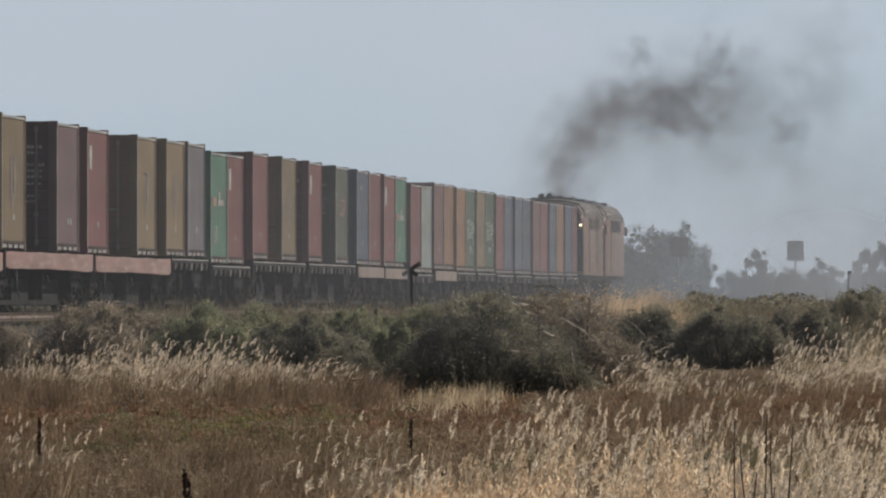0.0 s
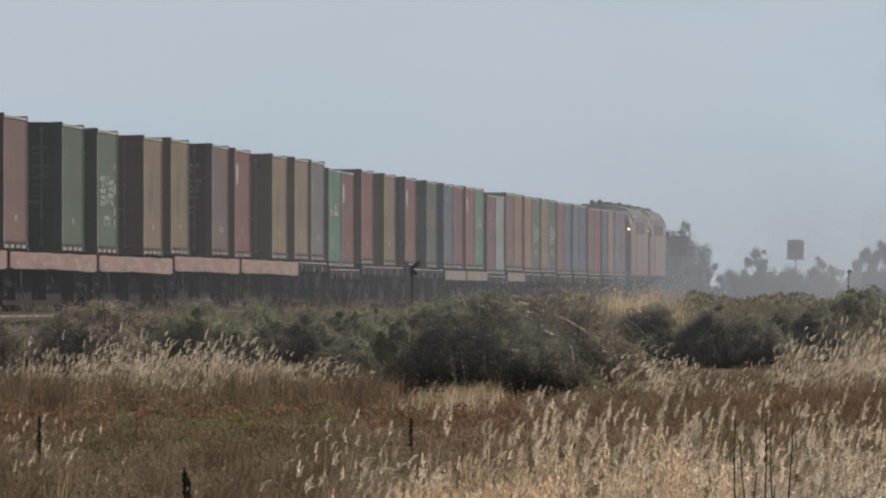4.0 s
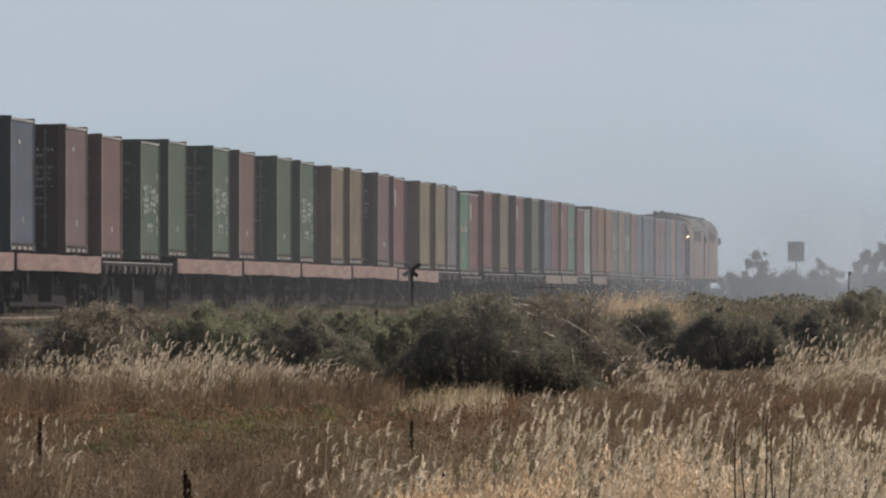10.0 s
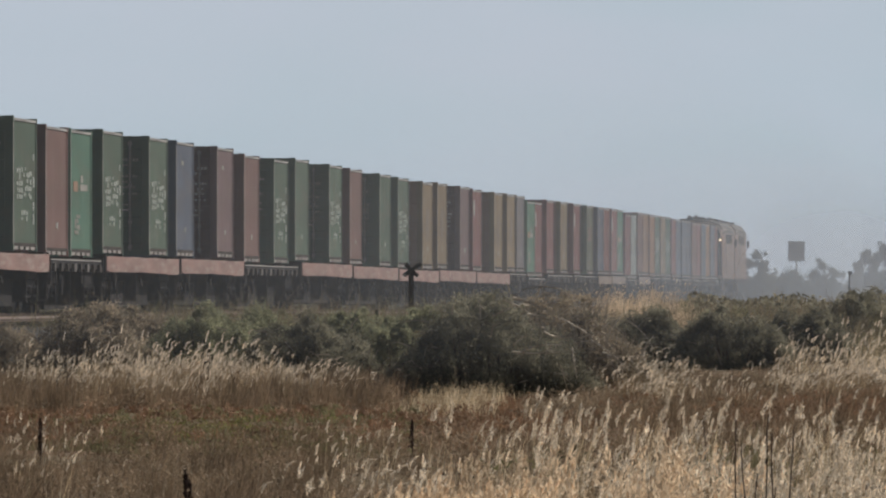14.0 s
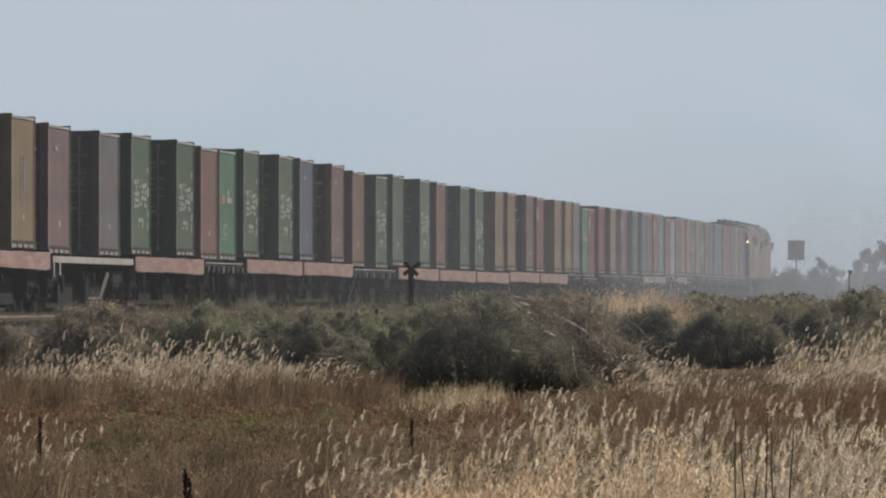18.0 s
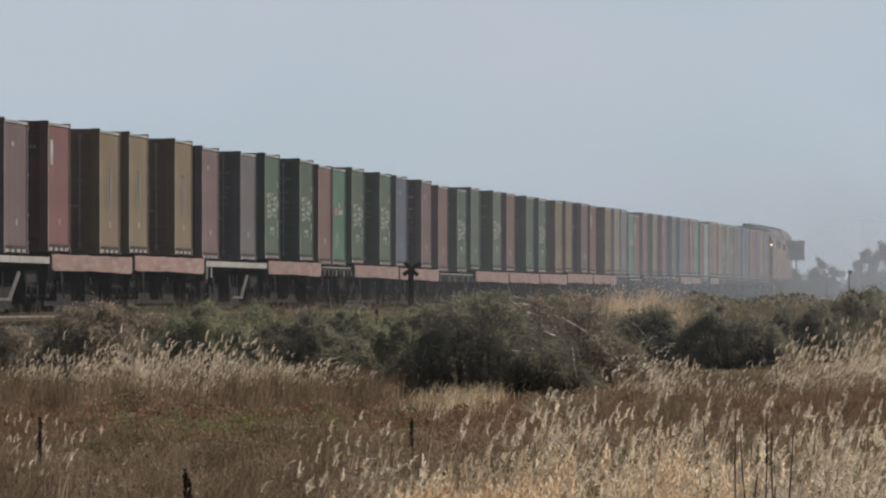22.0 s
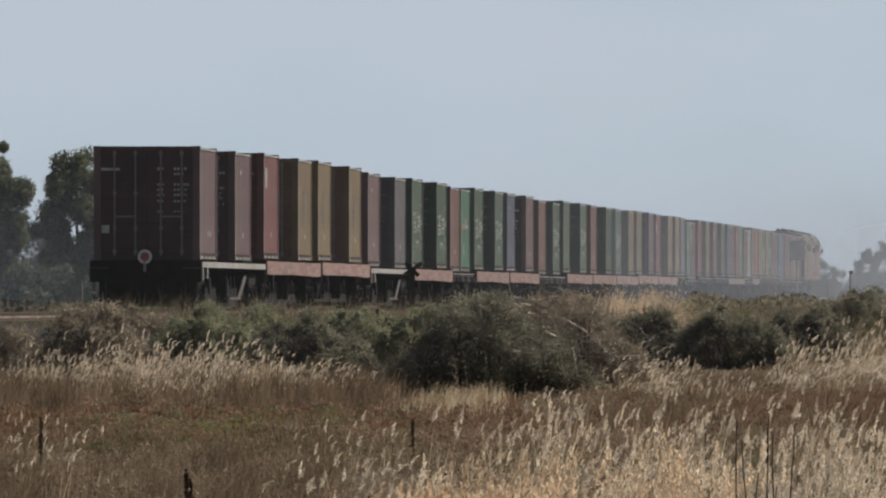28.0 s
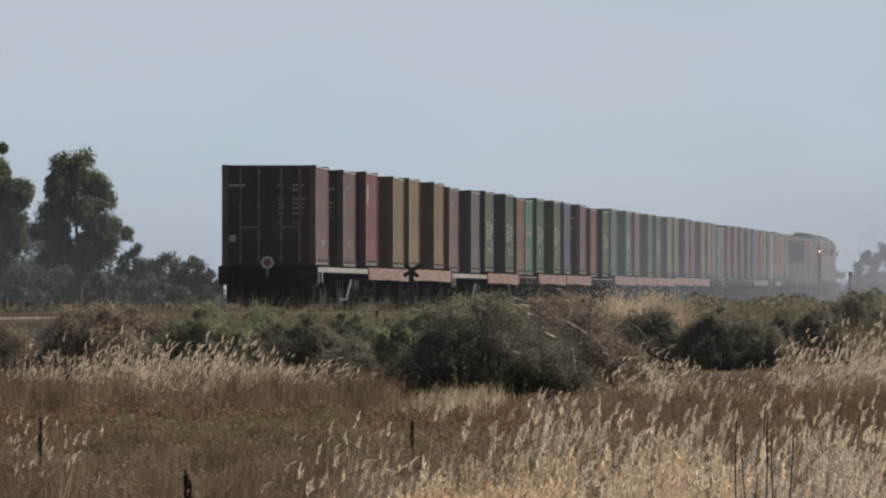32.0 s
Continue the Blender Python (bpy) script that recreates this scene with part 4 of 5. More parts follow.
def weeds(name, label, n, place, height, mat, leaf=0.014, seed=1, clump=60):
    """Low bushy weeds: small leaves at all angles, gathered into soft uneven tufts."""
    r = np.random.default_rng(seed)
    c0 = place(r, max(1, n // clump))
    hh = height * r.uniform(0.3, 1.25, len(c0)) * swell(c0)
    k = r.integers(0, len(c0), n)
    q = r.uniform(0, 1, n)
    wide = (height * 1.3 * (1 - 0.6 * q))[:, None]
    c = c0[k] + np.stack([r.normal(0, 0.5, n), r.normal(0, 1.5, n), np.zeros(n)], 1) * wide
    c[:, 2] = hh[k] * q
    a = r.normal(0, 1, (n, 3)) + np.array([0, 0, 0.5])
    a /= np.linalg.norm(a, axis=1)[:, None]
    b = np.cross(a, r.normal(0, 1, (n, 3)))
    b /= np.linalg.norm(b, axis=1)[:, None] + 1e-6
    s = leaf * r.uniform(0.5, 1.6, n)[:, None]
    v = np.stack([c - a * s, c + b * s * 0.35, c + a * s, c - b * s * 0.35], 1)
    return tagged(new(name, quick_mesh(name, v, np.arange(n * 4).reshape(-1, 4), mat)), label, "weeds", kind="stuff")


def grass(name, label, n, place, height, mat, head=None, head_mat=None, head_share=1.0, seed=1, droop=1.0, loose=0.085, **kw):
    v, f, tips = blades(n, place, height, seed=seed, **kw)
    ob = tagged(new(name, quick_mesh(name, v, f, mat)), label, "grass", kind="stuff")
    if head:
        r = np.random.default_rng(seed + 50)
        keep = tips[r.uniform(0, 1, len(tips)) < head_share]
        hv, hf = heads(keep, head, seed + 99, droop=droop, loose=loose)
        part("seed_head", quick_mesh("seed_head", hv, hf, head_mat), head_mat, ob, "pale dry seed heads")
    return ob


ramp = lambda x, a, b: np.clip((x - a) / (b - a), 0, 1)
# pale straw in the foreground, thinning out towards the hollow
near_edge = lambda p, d: ramp(p, 630 + (d - 46) * 17, 800 + (d - 46) * 21) * (0.01 + 0.99 * patchy(p, d, 1.5) ** 2.4)
grass("tall_dry_grass", "tall cream dry grass with nodding seed heads", 6600, clumpy(380, 1640, 43, 57, near_edge, clump=60, spread=0.05, stretch=4), 0.40, STRAW, 0.075, SEED, 0.22, seed=11, lean=0.15, width=0.005, loose=0.06, droop=0.7)
grass("golden_plume_grass", "warm golden dry grass with upright plumes", 5200, clumpy(560, 980, 42, 48, lambda p, d: ramp(p, 590, 720) * (1 - 0.8 * ramp(p, 880, 980)) * patchy(p, d, 1.6, 0.4), clump=40, spread=0.035, stretch=4), 0.43, CREAM, 0.085, GOLD, 0.46, seed=16, lean=0.12, width=0.005, droop=0.4, loose=0.065)
grass("golden_plume_grass", "warm golden dry grass with upright plumes", 1800, clumpy(1060, 1290, 46, 53, lambda p, d: patchy(p, d, 1.2, 0.9), clump=40, spread=0.04, stretch=4), 0.47, STRAW, 0.115, GOLD, 0.34, seed=17, lean=0.12, width=0.005, droop=0.4)
grass("tall_straw_grass", "dull straw stalks between paler tufts", 4200, clumpy(380, 1640, 43, 58, lambda p, d: ramp(p, 620 + (d - 46) * 17, 790 + (d - 46) * 20) * patchy(p, d, 1.3, 1.7), clump=30, spread=0.05, stretch=4), 0.37, STRAW, 0.06, STRAW, 0.3, seed=15, lean=0.2, width=0.005)
grass("straw_undergrowth", "matted dull straw below tall grass", 9000, field(380, 1640, 43, 70, near_edge), 0.33, BROWNGRASS, seed=14, lean=0.45, width=0.005)
grass("tall_dry_grass", "scattered taller pale grass with nodding seed heads", 700, clumpy(560, 1660, 54, 74, lambda p, d: ramp(p, 640 + (d - 54) * 22, 900 + (d - 54) * 22), clump=7, spread=0.05, stretch=4), 0.40, CREAM, 0.07, SEED, 0.95, seed=12, lean=0.25, width=0.004)
weeds("grey_green_tuft", "soft grey-green weeds among dry grass", 5000, field(910, 1000, 58, 62), 0.42, GREENGRASS, 0.012, 55, clump=300)
weeds("umber_weeds", "dull umber weeds between pale tufts", 26000, field(640, 1640, 50, 72, lambda p, d: ramp(p, 640 + (d - 46) * 17, 800 + (d - 46) * 20) * patchy(p, d, 1.3, 0.6)), 0.36, UMBER, 0.011, 56, clump=120)
grass("mixed_grass", "grey-green blades among dry grass", 2600, clumpy(800, 1640, 58, 90, near_edge, clump=50, spread=0.09, stretch=3), 0.38, GREENGRASS, seed=13, lean=0.3, width=0.005)
# separate pale plumes standing clear of the rest
grass("plume_grass", "slender stems with dense cream spindle plumes", 900, clumpy(600, 1640, 45, 58, lambda p, d: ramp(p, 640 + (d - 46) * 20, 860 + (d - 46) * 20) * patchy(p, d, 1.1, 2.6), clump=9, spread=0.06, stretch=4), 0.45, CREAM, 0.062, SEED, 1.0, seed=18, lean=0.22, width=0.004, droop=0.55, loose=0.075)
grass("plume_grass", "slender stems with dense cream spindle plumes", 230, clumpy(600, 1640, 64, 84, lambda p, d: ramp(p, 660 + (d - 60) * 12, 860 + (d - 60) * 14) * patchy(p, d, 0.9, 1.2), clump=7, spread=0.08, stretch=4), 0.45, CREAM, 0.062, SEED, 1.0, seed=19, lean=0.25, width=0.004, droop=0.7, loose=0.08)
weeds("russet_weeds", "dark russet weeds behind the pale grass", 42000, field(820, 1660, 66, 104, lambda p, d: ramp(p, 820, 1000) * (0.3 + 0.7 * patchy(p, d, 0.7, 1.9))), 0.27, UMBER, 0.012, 59, clump=90)
# brown weedy hollow
grass("brown_weeds", "brown dead weed stalks over bare soil", 7000, clumpy(-60, 1640, 74, 118, lambda p, d: patchy(p, d, 0.7), clump=26, spread=0.10, stretch=5), 0.20, UMBER, seed=21, lean=0.55, width=0.005)
weeds("umber_weeds", "dull umber dead weeds in soft low tufts", 70000, field(-60, 1640, 76, 128, lambda p, d: 0.25 + 0.75 * patchy(p, d, 0.6)), 0.15, UMBER, 0.012, 27)
weeds("tawny_tufts", "tawny low tufts among umber weeds", 12000, field(-60, 760, 70, 96, lambda p, d: patchy(p, d, 0.9, 2.0) ** 2), 0.20, BROWNGRASS, 0.010, 28)
weeds("rusty_tufts", "rust-brown low tufts across the hollow", 45000, field(-60, 1640, 118, 172, lambda p, d: 0.3 + 0.7 * patchy(p, d, 0.35)), 0.10, RUST, 0.018, 29)
weeds("green_tufts", "soft yellow-green weeds in the hollow", 9000, field(190, 600, 116, 140, lambda p, d: np.exp(-((p - 375) / 80) ** 2 - ((d - 131) / 4.5) ** 2) + 0.05), 0.075, MOSS, 0.016, 30)
weeds("olive_tufts", "dull olive weeds in the hollow", 9000, field(180, 740, 104, 150, lambda p, d: patchy(p, d, 0.4)), 0.10, GREENGRASS, 0.016, 47)
grass("rusty_low_weeds", "low rusty red-brown ground weeds", 12000, field(-60, 1640, 112, 170), 0.09, RUST, seed=22, lean=0.7, width=0.012)
grass("olive_weeds", "olive green low weeds in the hollow", 3000, clumpy(120, 640, 108, 140, None, clump=60, spread=0.22, stretch=6), 0.11, GREENGRASS, seed=23, lean=0.6, width=0.010)
grass("dry_weeds", "sparse dry weeds with small pale heads", 170, clumpy(-60, 720, 74, 104, lambda p, d: patchy(p, d, 0.8) ** 2, clump=8, spread=0.07, stretch=5), 0.32, BROWNGRASS, 0.05, SEED, 0.2, seed=24, lean=0.3, width=0.004)
grass("seeding_grass", "few tall silvery stems with feathery heads in the hollow", 24, clumpy(20, 125, 84, 98, None, clump=6, spread=0.07, stretch=4), 0.44, UMBER, 0.05, SEED, 0.7, seed=48, lean=0.2, width=0.003)
grass("seeding_grass", "few silvery stems with feathery heads in the hollow", 36, clumpy(540, 720, 66, 84, None, clump=6, spread=0.05, stretch=4), 0.36, BROWNGRASS, 0.06, SEED, 0.9, seed=49, lean=0.3, width=0.003, droop=1.5)
grass("tawny_weeds", "low tawny grass in the hollow", 5000, clumpy(-60, 560, 66, 96, lambda p, d: patchy(p, d, 0.6), clump=40, spread=0.07, stretch=5), 0.22, UMBER, seed=25, lean=0.45, width=0.004)
grass("green_shoots", "yellow-green shoots at the edge of the hollow", 300, clumpy(-30, 60, 60, 66, None, clump=60, spread=0.04, stretch=2), 0.22, GREENGRASS, seed=26, lean=0.35, width=0.006)
# pale belt before the scrub
left_belt = lambda p, d: patchy(p, d, 0.5) ** 2.2 * (0.35 + 0.65 * ramp(p, 80, 180)) * (1 - 0.62 * ramp(p, 440, 600))
grass("pale_grass_belt", "belt of pale dry grass before dark scrub", 5600, clumpy(-80, 700, 155, 175, left_belt, clump=55, spread=0.11, stretch=4), 0.40, STRAW, 0.055, SEED, 0.42, seed=31, lean=0.2, width=0.007, droop=0.9)
weeds("belt_undergrowth", "brown and olive weeds at the foot of pale grass", 40000, field(-80, 700, 150, 182, lambda p, d: 0.2 + 0.8 * patchy(p, d, 0.4, 1.0)), 0.17, UMBER, 0.018, 50)
grass("brown_grass_belt", "brown stalks among a belt of pale grass", 11000, clumpy(-80, 690, 150, 178, None, clump=24, spread=0.14, stretch=4), 0.33, UMBER, seed=37, lean=0.35, width=0.006)
grass("seeding_grass", "taller silvery grass with feathery heads", 330, clumpy(60, 460, 166, 184, lambda p, d: 0.2 + patchy(p, d, 0.4) ** 2, clump=10, spread=0.15, stretch=3), 0.47, CREAM, 0.085, SEED, 0.9, seed=38, lean=0.26, width=0.005, droop=1.1, loose=0.06)
grass("seeding_grass", "low silvery grass with feathery heads before scrub", 170, clumpy(420, 675, 164, 180, lambda p, d: 0.2 + patchy(p, d, 0.4) ** 2, clump=8, spread=0.14, stretch=3), 0.31, STRAW, 0.09, SEED, 0.8, seed=54, lean=0.25, width=0.004, droop=1.6, loose=0.055)
grass("seeding_grass", "tallest silvery grass with arching feathery heads", 200, clumpy(90, 420, 172, 186, lambda p, d: patchy(p, d, 0.7), clump=7, spread=0.13, stretch=3), 0.60, CREAM, 0.095, SEED, 0.95, seed=51, lean=0.3, width=0.005, droop=1.1, loose=0.055)
grass("dark_seeding_grass", "dark weeds standing among pale grass", 700, clumpy(0, 690, 160, 180, None, clump=14, spread=0.15, stretch=3), 0.36, DARKSTALK, 0.05, DARKSTALK, 0.7, seed=43, lean=0.3, width=0.006)
right_edge = lambda p, d: (0.04 + 0.96 * ramp(p, 1290 + (d - 168) * 5.5, 1520 + (d - 168) * 4)) * ramp(p, 1090, 1160)
grass("pale_grass_belt", "belt of pale dry grass before dark scrub", 2200, clumpy(1080, 1660, 168, 212, lambda p, d: right_edge(p, d) * patchy(p, d, 0.5), clump=40, spread=0.11, stretch=4), 0.34, STRAW, 0.07, SEED, 0.5, seed=32, lean=0.28, width=0.007, droop=1.2)
weeds("belt_undergrowth", "brown weeds at the foot of pale grass", 40000, field(1000, 1660, 165, 212, lambda p, d: 0.2 + 0.8 * patchy(p, d, 0.4, 1.0)), 0.18, UMBER, 0.020, 52)
weeds("rusty_tufts", "red-brown low tufts before pale grass", 36000, field(1060, 1660, 138, 172, lambda p, d: 0.2 + 0.8 * patchy(p, d, 0.35, 2.0)), 0.13, RUST, 0.018, 53)
grass("brown_grass_belt", "brown stalks among a belt of pale grass", 8000, clumpy(980, 1660, 118, 205, None, clump=18, spread=0.18, stretch=4), 0.23, UMBER, seed=39, lean=0.5, width=0.007)
grass("seeding_grass", "taller silvery grass with feathery heads", 300, clumpy(1400, 1640, 205, 228, None, clump=12, spread=0.16, stretch=3), 0.66, CREAM, 0.09, SEED, 0.9, seed=40, lean=0.3, width=0.008)
grass("seeding_grass", "taller silvery grass with feathery heads", 90, clumpy(1190, 1330, 150, 170, None, clump=8, spread=0.16, stretch=3), 0.38, CREAM, 0.06, SEED, 0.9, seed=44, lean=0.3, width=0.005)
grass("pale_tuft", "pale dry grass at the foot of a twiggy bush", 480, clumpy(1060, 1215, 158, 174, lambda p, d: np.exp(-((p - 1140) / 45) ** 2), clump=16, spread=0.12, stretch=3), 0.42, STRAW, 0.07, SEED, 0.5, seed=57, lean=0.3, width=0.006, droop=1.4)
weeds("tan_tufts", "tan low weeds before scrub", 30000, field(930, 1300, 138, 168, lambda p, d: 0.2 + 0.8 * patchy(p, d, 0.5, 3.0)), 0.13, BROWNGRASS, 0.016, 58)
grass("dry_tussock", "soft pale dry tussock at the foot of scrub", 1900, clumpy(690, 930, 146, 172, lambda p, d: np.exp(-((p - 800 - (d - 158) * 2) / 62) ** 2) * patchy(p, d, 0.7), clump=30, spread=0.10, stretch=3), 0.19, CREAM, 0.03, CREAM, 0.3, seed=33, lean=0.4, width=0.005)
grass("brown_weeds", "brown dead weed stalks over bare soil", 9000, clumpy(-80, 1660, 178, 215, None, clump=18, spread=0.25, stretch=4), 0.22, BROWNGRASS, seed=34, lean=0.35, width=0.01)
hump = lambda p, d: np.clip(1.2 - np.abs((p - 1128) / 85) ** 2, 0, 1) * (0.3 + 0.7 * patchy(p, d, 0.3))
grass("bank_grass", "tall golden dry grass on the railway bank", 9000, clumpy(1050, 1210, 300, 330, hump, clump=14, spread=0.10, stretch=4), 0.98, GOLD, 0.06, GOLD, 0.8, seed=35, lean=0.25, width=0.009)
grass("bank_grass", "low dry grass along the railway bank", 26000, clumpy(-80, 1660, 285, 360, lambda p, d: ramp(p, 40, 110), clump=40, spread=0.4, stretch=3), 0.98, BROWNGRASS, seed=36, lean=0.6, width=0.010)
grass("bank_grass", "low olive grass along the railway bank", 20000, clumpy(-80, 1660, 285, 350, lambda p, d: ramp(p, 40, 110), clump=60, spread=0.4, stretch=3), 0.98, GREENGRASS, seed=45, lean=0.6, width=0.010)


def far_bank(r, n):
    u, q = r.uniform(0.36, 1.7, n), r.uniform(4.0, 9.0, n)
    p = np.array([along(a) - SIDE * b for a, b in zip(u, q)])
    p[:, 2] = 0.05
    return p


grass("bank_grass", "low dull grass on the far side of the line", 20000, far_bank, 0.85, UMBER, seed=46, lean=0.4, width=0.03)
r = np.random.default_rng(18)
n = 60000
c = far_bank(r, n)
c[:, 2] = r.uniform(0, 1, n) ** 0.6 * (0.90 + 0.14 * np.sin(c[:, 1] * 0.21) + 0.08 * np.sin(c[:, 1] * 0.9))
a, b = r.normal(0, 0.05, (n, 3)), r.normal(0, 0.035, (n, 3))
tagged(new("low_scrub", quick_mesh("low_scrub", np.stack([c - a, c + b, c + a, c - b], 1), np.arange(n * 4).reshape(-1, 4), SCRUB)), "low dark scrub on the far side of the line", "scrub", kind="stuff")
r = np.random.default_rng(17)
n = 26000
d = r.uniform(380, 560, n)
x = (r.uniform(1215, 1680, n) - 784) / 26960 * d
z = r.uniform(0, 1, n) ** 0.7 * (1.05 + 0.22 * np.sin(x * 1.1 + d * 0.05) + 0.12 * np.sin(x * 3.3))
c = np.stack([x, d, np.maximum(z, 0.05)], 1)
a, b = r.normal(0, 0.04, (n, 3)), r.normal(0, 0.03, (n, 3))
tagged(new("low_scrub", quick_mesh("low_scrub", np.stack([c - a, c + b, c + a, c - b], 1), np.arange(n * 4).reshape(-1, 4), SCRUB)), "low dull scrub spread over the plain", "scrub", kind="stuff")


def scrub(label, px0, px1, depth, top, mat, leaves=26000, leaf=0.035, twigs=0, seed=1, deep=1.5, lumps=170, wild=1.0, steep=2.8, canes=0):
    """A low mound of scrub: stems, small leaves round many lumps of an uneven mound, and dead twigs over them."""
    r = np.random.default_rng(seed)
    leaves, leaf = int(leaves * 1.7), leaf * 0.62
    x0, x1 = across(px0, depth), across(px1, depth)
    w = x1 - x0
    bush = thing("scrub_bush", label, "bush")
    lx, ly = r.uniform(0, 1, lumps), r.uniform(-1, 1, lumps)
    prof = top * (1 - np.abs(2 * lx - 1) ** steep) * np.sqrt(1 - 0.75 * ly ** 2)
    prof *= 0.86 + 0.10 * np.sin(lx * w * 4.1 + seed) + 0.07 * np.sin(lx * w * 9.7 + 2 * seed)
    rad = r.uniform(0.07, 0.17, lumps) * wild
    cs = np.stack([lx * w, ly * deep / 2, np.maximum(prof * r.uniform(0.0, 1.0, lumps) ** 0.55 - rad * 0.7, 0.04)], 1)
    st = Shape()
    for i in range(0, lumps, 4):
        st.rod((w * 0.5 + (cs[i, 0] - w * 0.5) * 0.7, cs[i, 1] * 0.5, -0.03), tuple(cs[i]), 0.025, 0.008, n=5)
    part("stem", st, BARK, bush)
    k = r.integers(0, lumps, leaves)
    d = r.normal(0, 1, (leaves, 3)) + np.array([0, 0, 0.35])
    d /= np.linalg.norm(d, axis=1)[:, None]
    q = r.uniform(0.3, 1.0, leaves) ** 0.5 * (1 + np.maximum(0, r.normal(0, 0.42, leaves)))
    c = cs[k] + d * (rad[k] * q)[:, None]
    c[:, 2] = np.maximum(c[:, 2], 0.02)
    a = d + r.normal(0, 0.8, (leaves, 3))
    a /= np.linalg.norm(a, axis=1)[:, None]
    b = np.cross(a, r.normal(0, 1, (leaves, 3)))
    b /= np.linalg.norm(b, axis=1)[:, None] + 1e-6
    s = leaf * r.uniform(0.5, 1.5, leaves)[:, None]
    v = np.stack([c - a * s, c + b * s * 0.32, c + a * s, c - b * s * 0.32], 1)
    part("foliage", quick_mesh("foliage", v, np.arange(leaves * 4).reshape(-1, 4), mat), mat, bush)
    if twigs:
        tv, tf = [], []
        for i in range(twigs):
            j = r.integers(0, lumps)
            e = r.normal(0, 1, 3)
            e[2], e[1] = abs(e[2]) * 0.8, -abs(e[1])
            e /= np.linalg.norm(e)
            p = cs[j] + e * rad[j] * r.uniform(0.85, 1.2)
            g = r.normal(0, 1, 3) * np.array([1, 0.5, 0.7])
            g /= np.linalg.norm(g)
            ln = r.uniform(0.10, 0.40)
            wd = np.array([0.0, 0, r.uniform(0.005, 0.010)]) if abs(g[2]) < 0.6 else np.array([r.uniform(0.005, 0.010), 0, 0])
            m = p + g * ln * 0.5 + np.array([0, 0, r.uniform(-0.02, 0.08)])
            o = len(tv)
            tv += [p - wd, p + wd, m - wd * 0.8, m + wd * 0.8, p + g * ln]
            tf += [(o, o + 1, o + 3, o + 2), (o + 2, o + 3, o + 4)]
        tagged(part("twig_tangle", quick_mesh("twig_tangle", tv, tf, TWIG), TWIG, bush, "bleached dead twigs tangled over the bush"), kind="stuff")
    for i in range(canes):
        j = r.integers(0, lumps)
        p = Vector((cs[j, 0], min(cs[j, 1], -deep * 0.3) - rad[j], cs[j, 2] + rad[j] * 0.5))
        cane, side, ln = Shape(), r.choice((-1, 1, 1)), r.uniform(0.15, 0.8) if i % 3 else r.uniform(0.1, 0.3)
        rise, fall = r.uniform(0.1, 0.8), r.uniform(0.1, 0.4)
        for k in range(6):
            q = p + Vector((side * ln / 6, r.normal(0, 0.01), ln / 6 * (rise - fall * k) + r.normal(0, 0.012)))
            cane.rod(p, q, 0.011 - 0.0013 * k, 0.0097 - 0.0013 * k, 4)
            if k in (2, 4):
                cane.rod(q, q + Vector((side * ln * 0.12, -0.02, ln * r.uniform(-0.16, 0.16))), 0.006, 0.003, 4)
            p = q
        part("dead_cane", cane, TWIG, bush, "bleached arching dead cane")
    bush.matrix_basis = pose(x0, depth, 0)
    return bush


DENSE = "dense dark green scrub bush behind pale grass"
LOW = "low grey-green scrub bush before the line"
OLIVE = "low olive brown scrub with grass through it"
scrub("large dark brown-green scrub bush with bleached dead twigs", 668, 1060, 170, 1.34, SCRUB, 60000, 0.03, 160, 41, lumps=420, steep=2.6)
half_dead = scrub("brown twiggy half-dead scrub bush beside a darker one", 850, 1165, 172, 1.40, BROWNBUSH, 42000, 0.03, 900, 42, lumps=280, steep=2.4, canes=46)
def dead_branch(bush, px, z, reach, rise, sag, thick=0.012):
    """A long bleached limb lying out over the front of a bush, with side twigs."""
    r = np.random.default_rng(int(px))
    limb, n = Shape(), 9
    x0, base = across(px, 171) - bush.matrix_basis.translation.x, -3.25
    at = lambda q: Vector((x0 + reach * q, base + 0.05 * math.sin(5 * q + px), z + rise * q - sag * 4 * q * (1 - q)))
    for k in range(n):
        a, b = at(k / n), at((k + 1) / n)
        limb.rod(a, b, thick * (1 - 0.7 * k / n), thick * (1 - 0.7 * (k + 1) / n), 5)
        if k > 1 and k % 2:
            limb.rod(b, b + Vector((reach * r.uniform(-0.05, 0.2), -0.03, r.normal(0, 0.09))), thick * 0.5, thick * 0.2, 4)
    part("dead_branch", limb, TWIG, bush, "long bleached dead branch")


for px, z, reach, rise, sag in ((905, 0.56, 0.68, 0.02, 0.03), (912, 0.53, 0.50, 0.10, -0.04), (1008, 0.60, 0.06, -0.34, 0.0), (890, 1.13, 0.42, -0.26, -0.03), (905, 1.16, 0.55, -0.30, -0.05),
                                (930, 0.98, 0.40, -0.14, -0.02), (985, 0.92, 0.45, -0.32, -0.06), (1010, 0.85, 0.42, -0.36, -0.05), (870, 0.95, 0.25, 0.12, 0.0), (1040, 0.66, 0.40, -0.30, -0.06), (960, 0.78, 0.34, -0.05, 0.04), (1062, 0.55, 0.30, -0.2, -0.03)):
    dead_branch(half_dead, px, z, reach, rise, sag)
scrub(DENSE, 1060, 1260, 250, 1.14, SCRUB, 26000, 0.04, 80, 43)
scrub(DENSE, 1180, 1410, 240, 1.22, SCRUB, 34000, 0.04, 60, 44)
scrub(DENSE, 1330, 1520, 285, 1.24, SCRUB, 26000, 0.045, 30, 45)
scrub("tall dark green scrub bush with rounded crown", 1400, 1640, 296, 1.50, SCRUB, 34000, 0.045, 30, 46, wild=1.2)
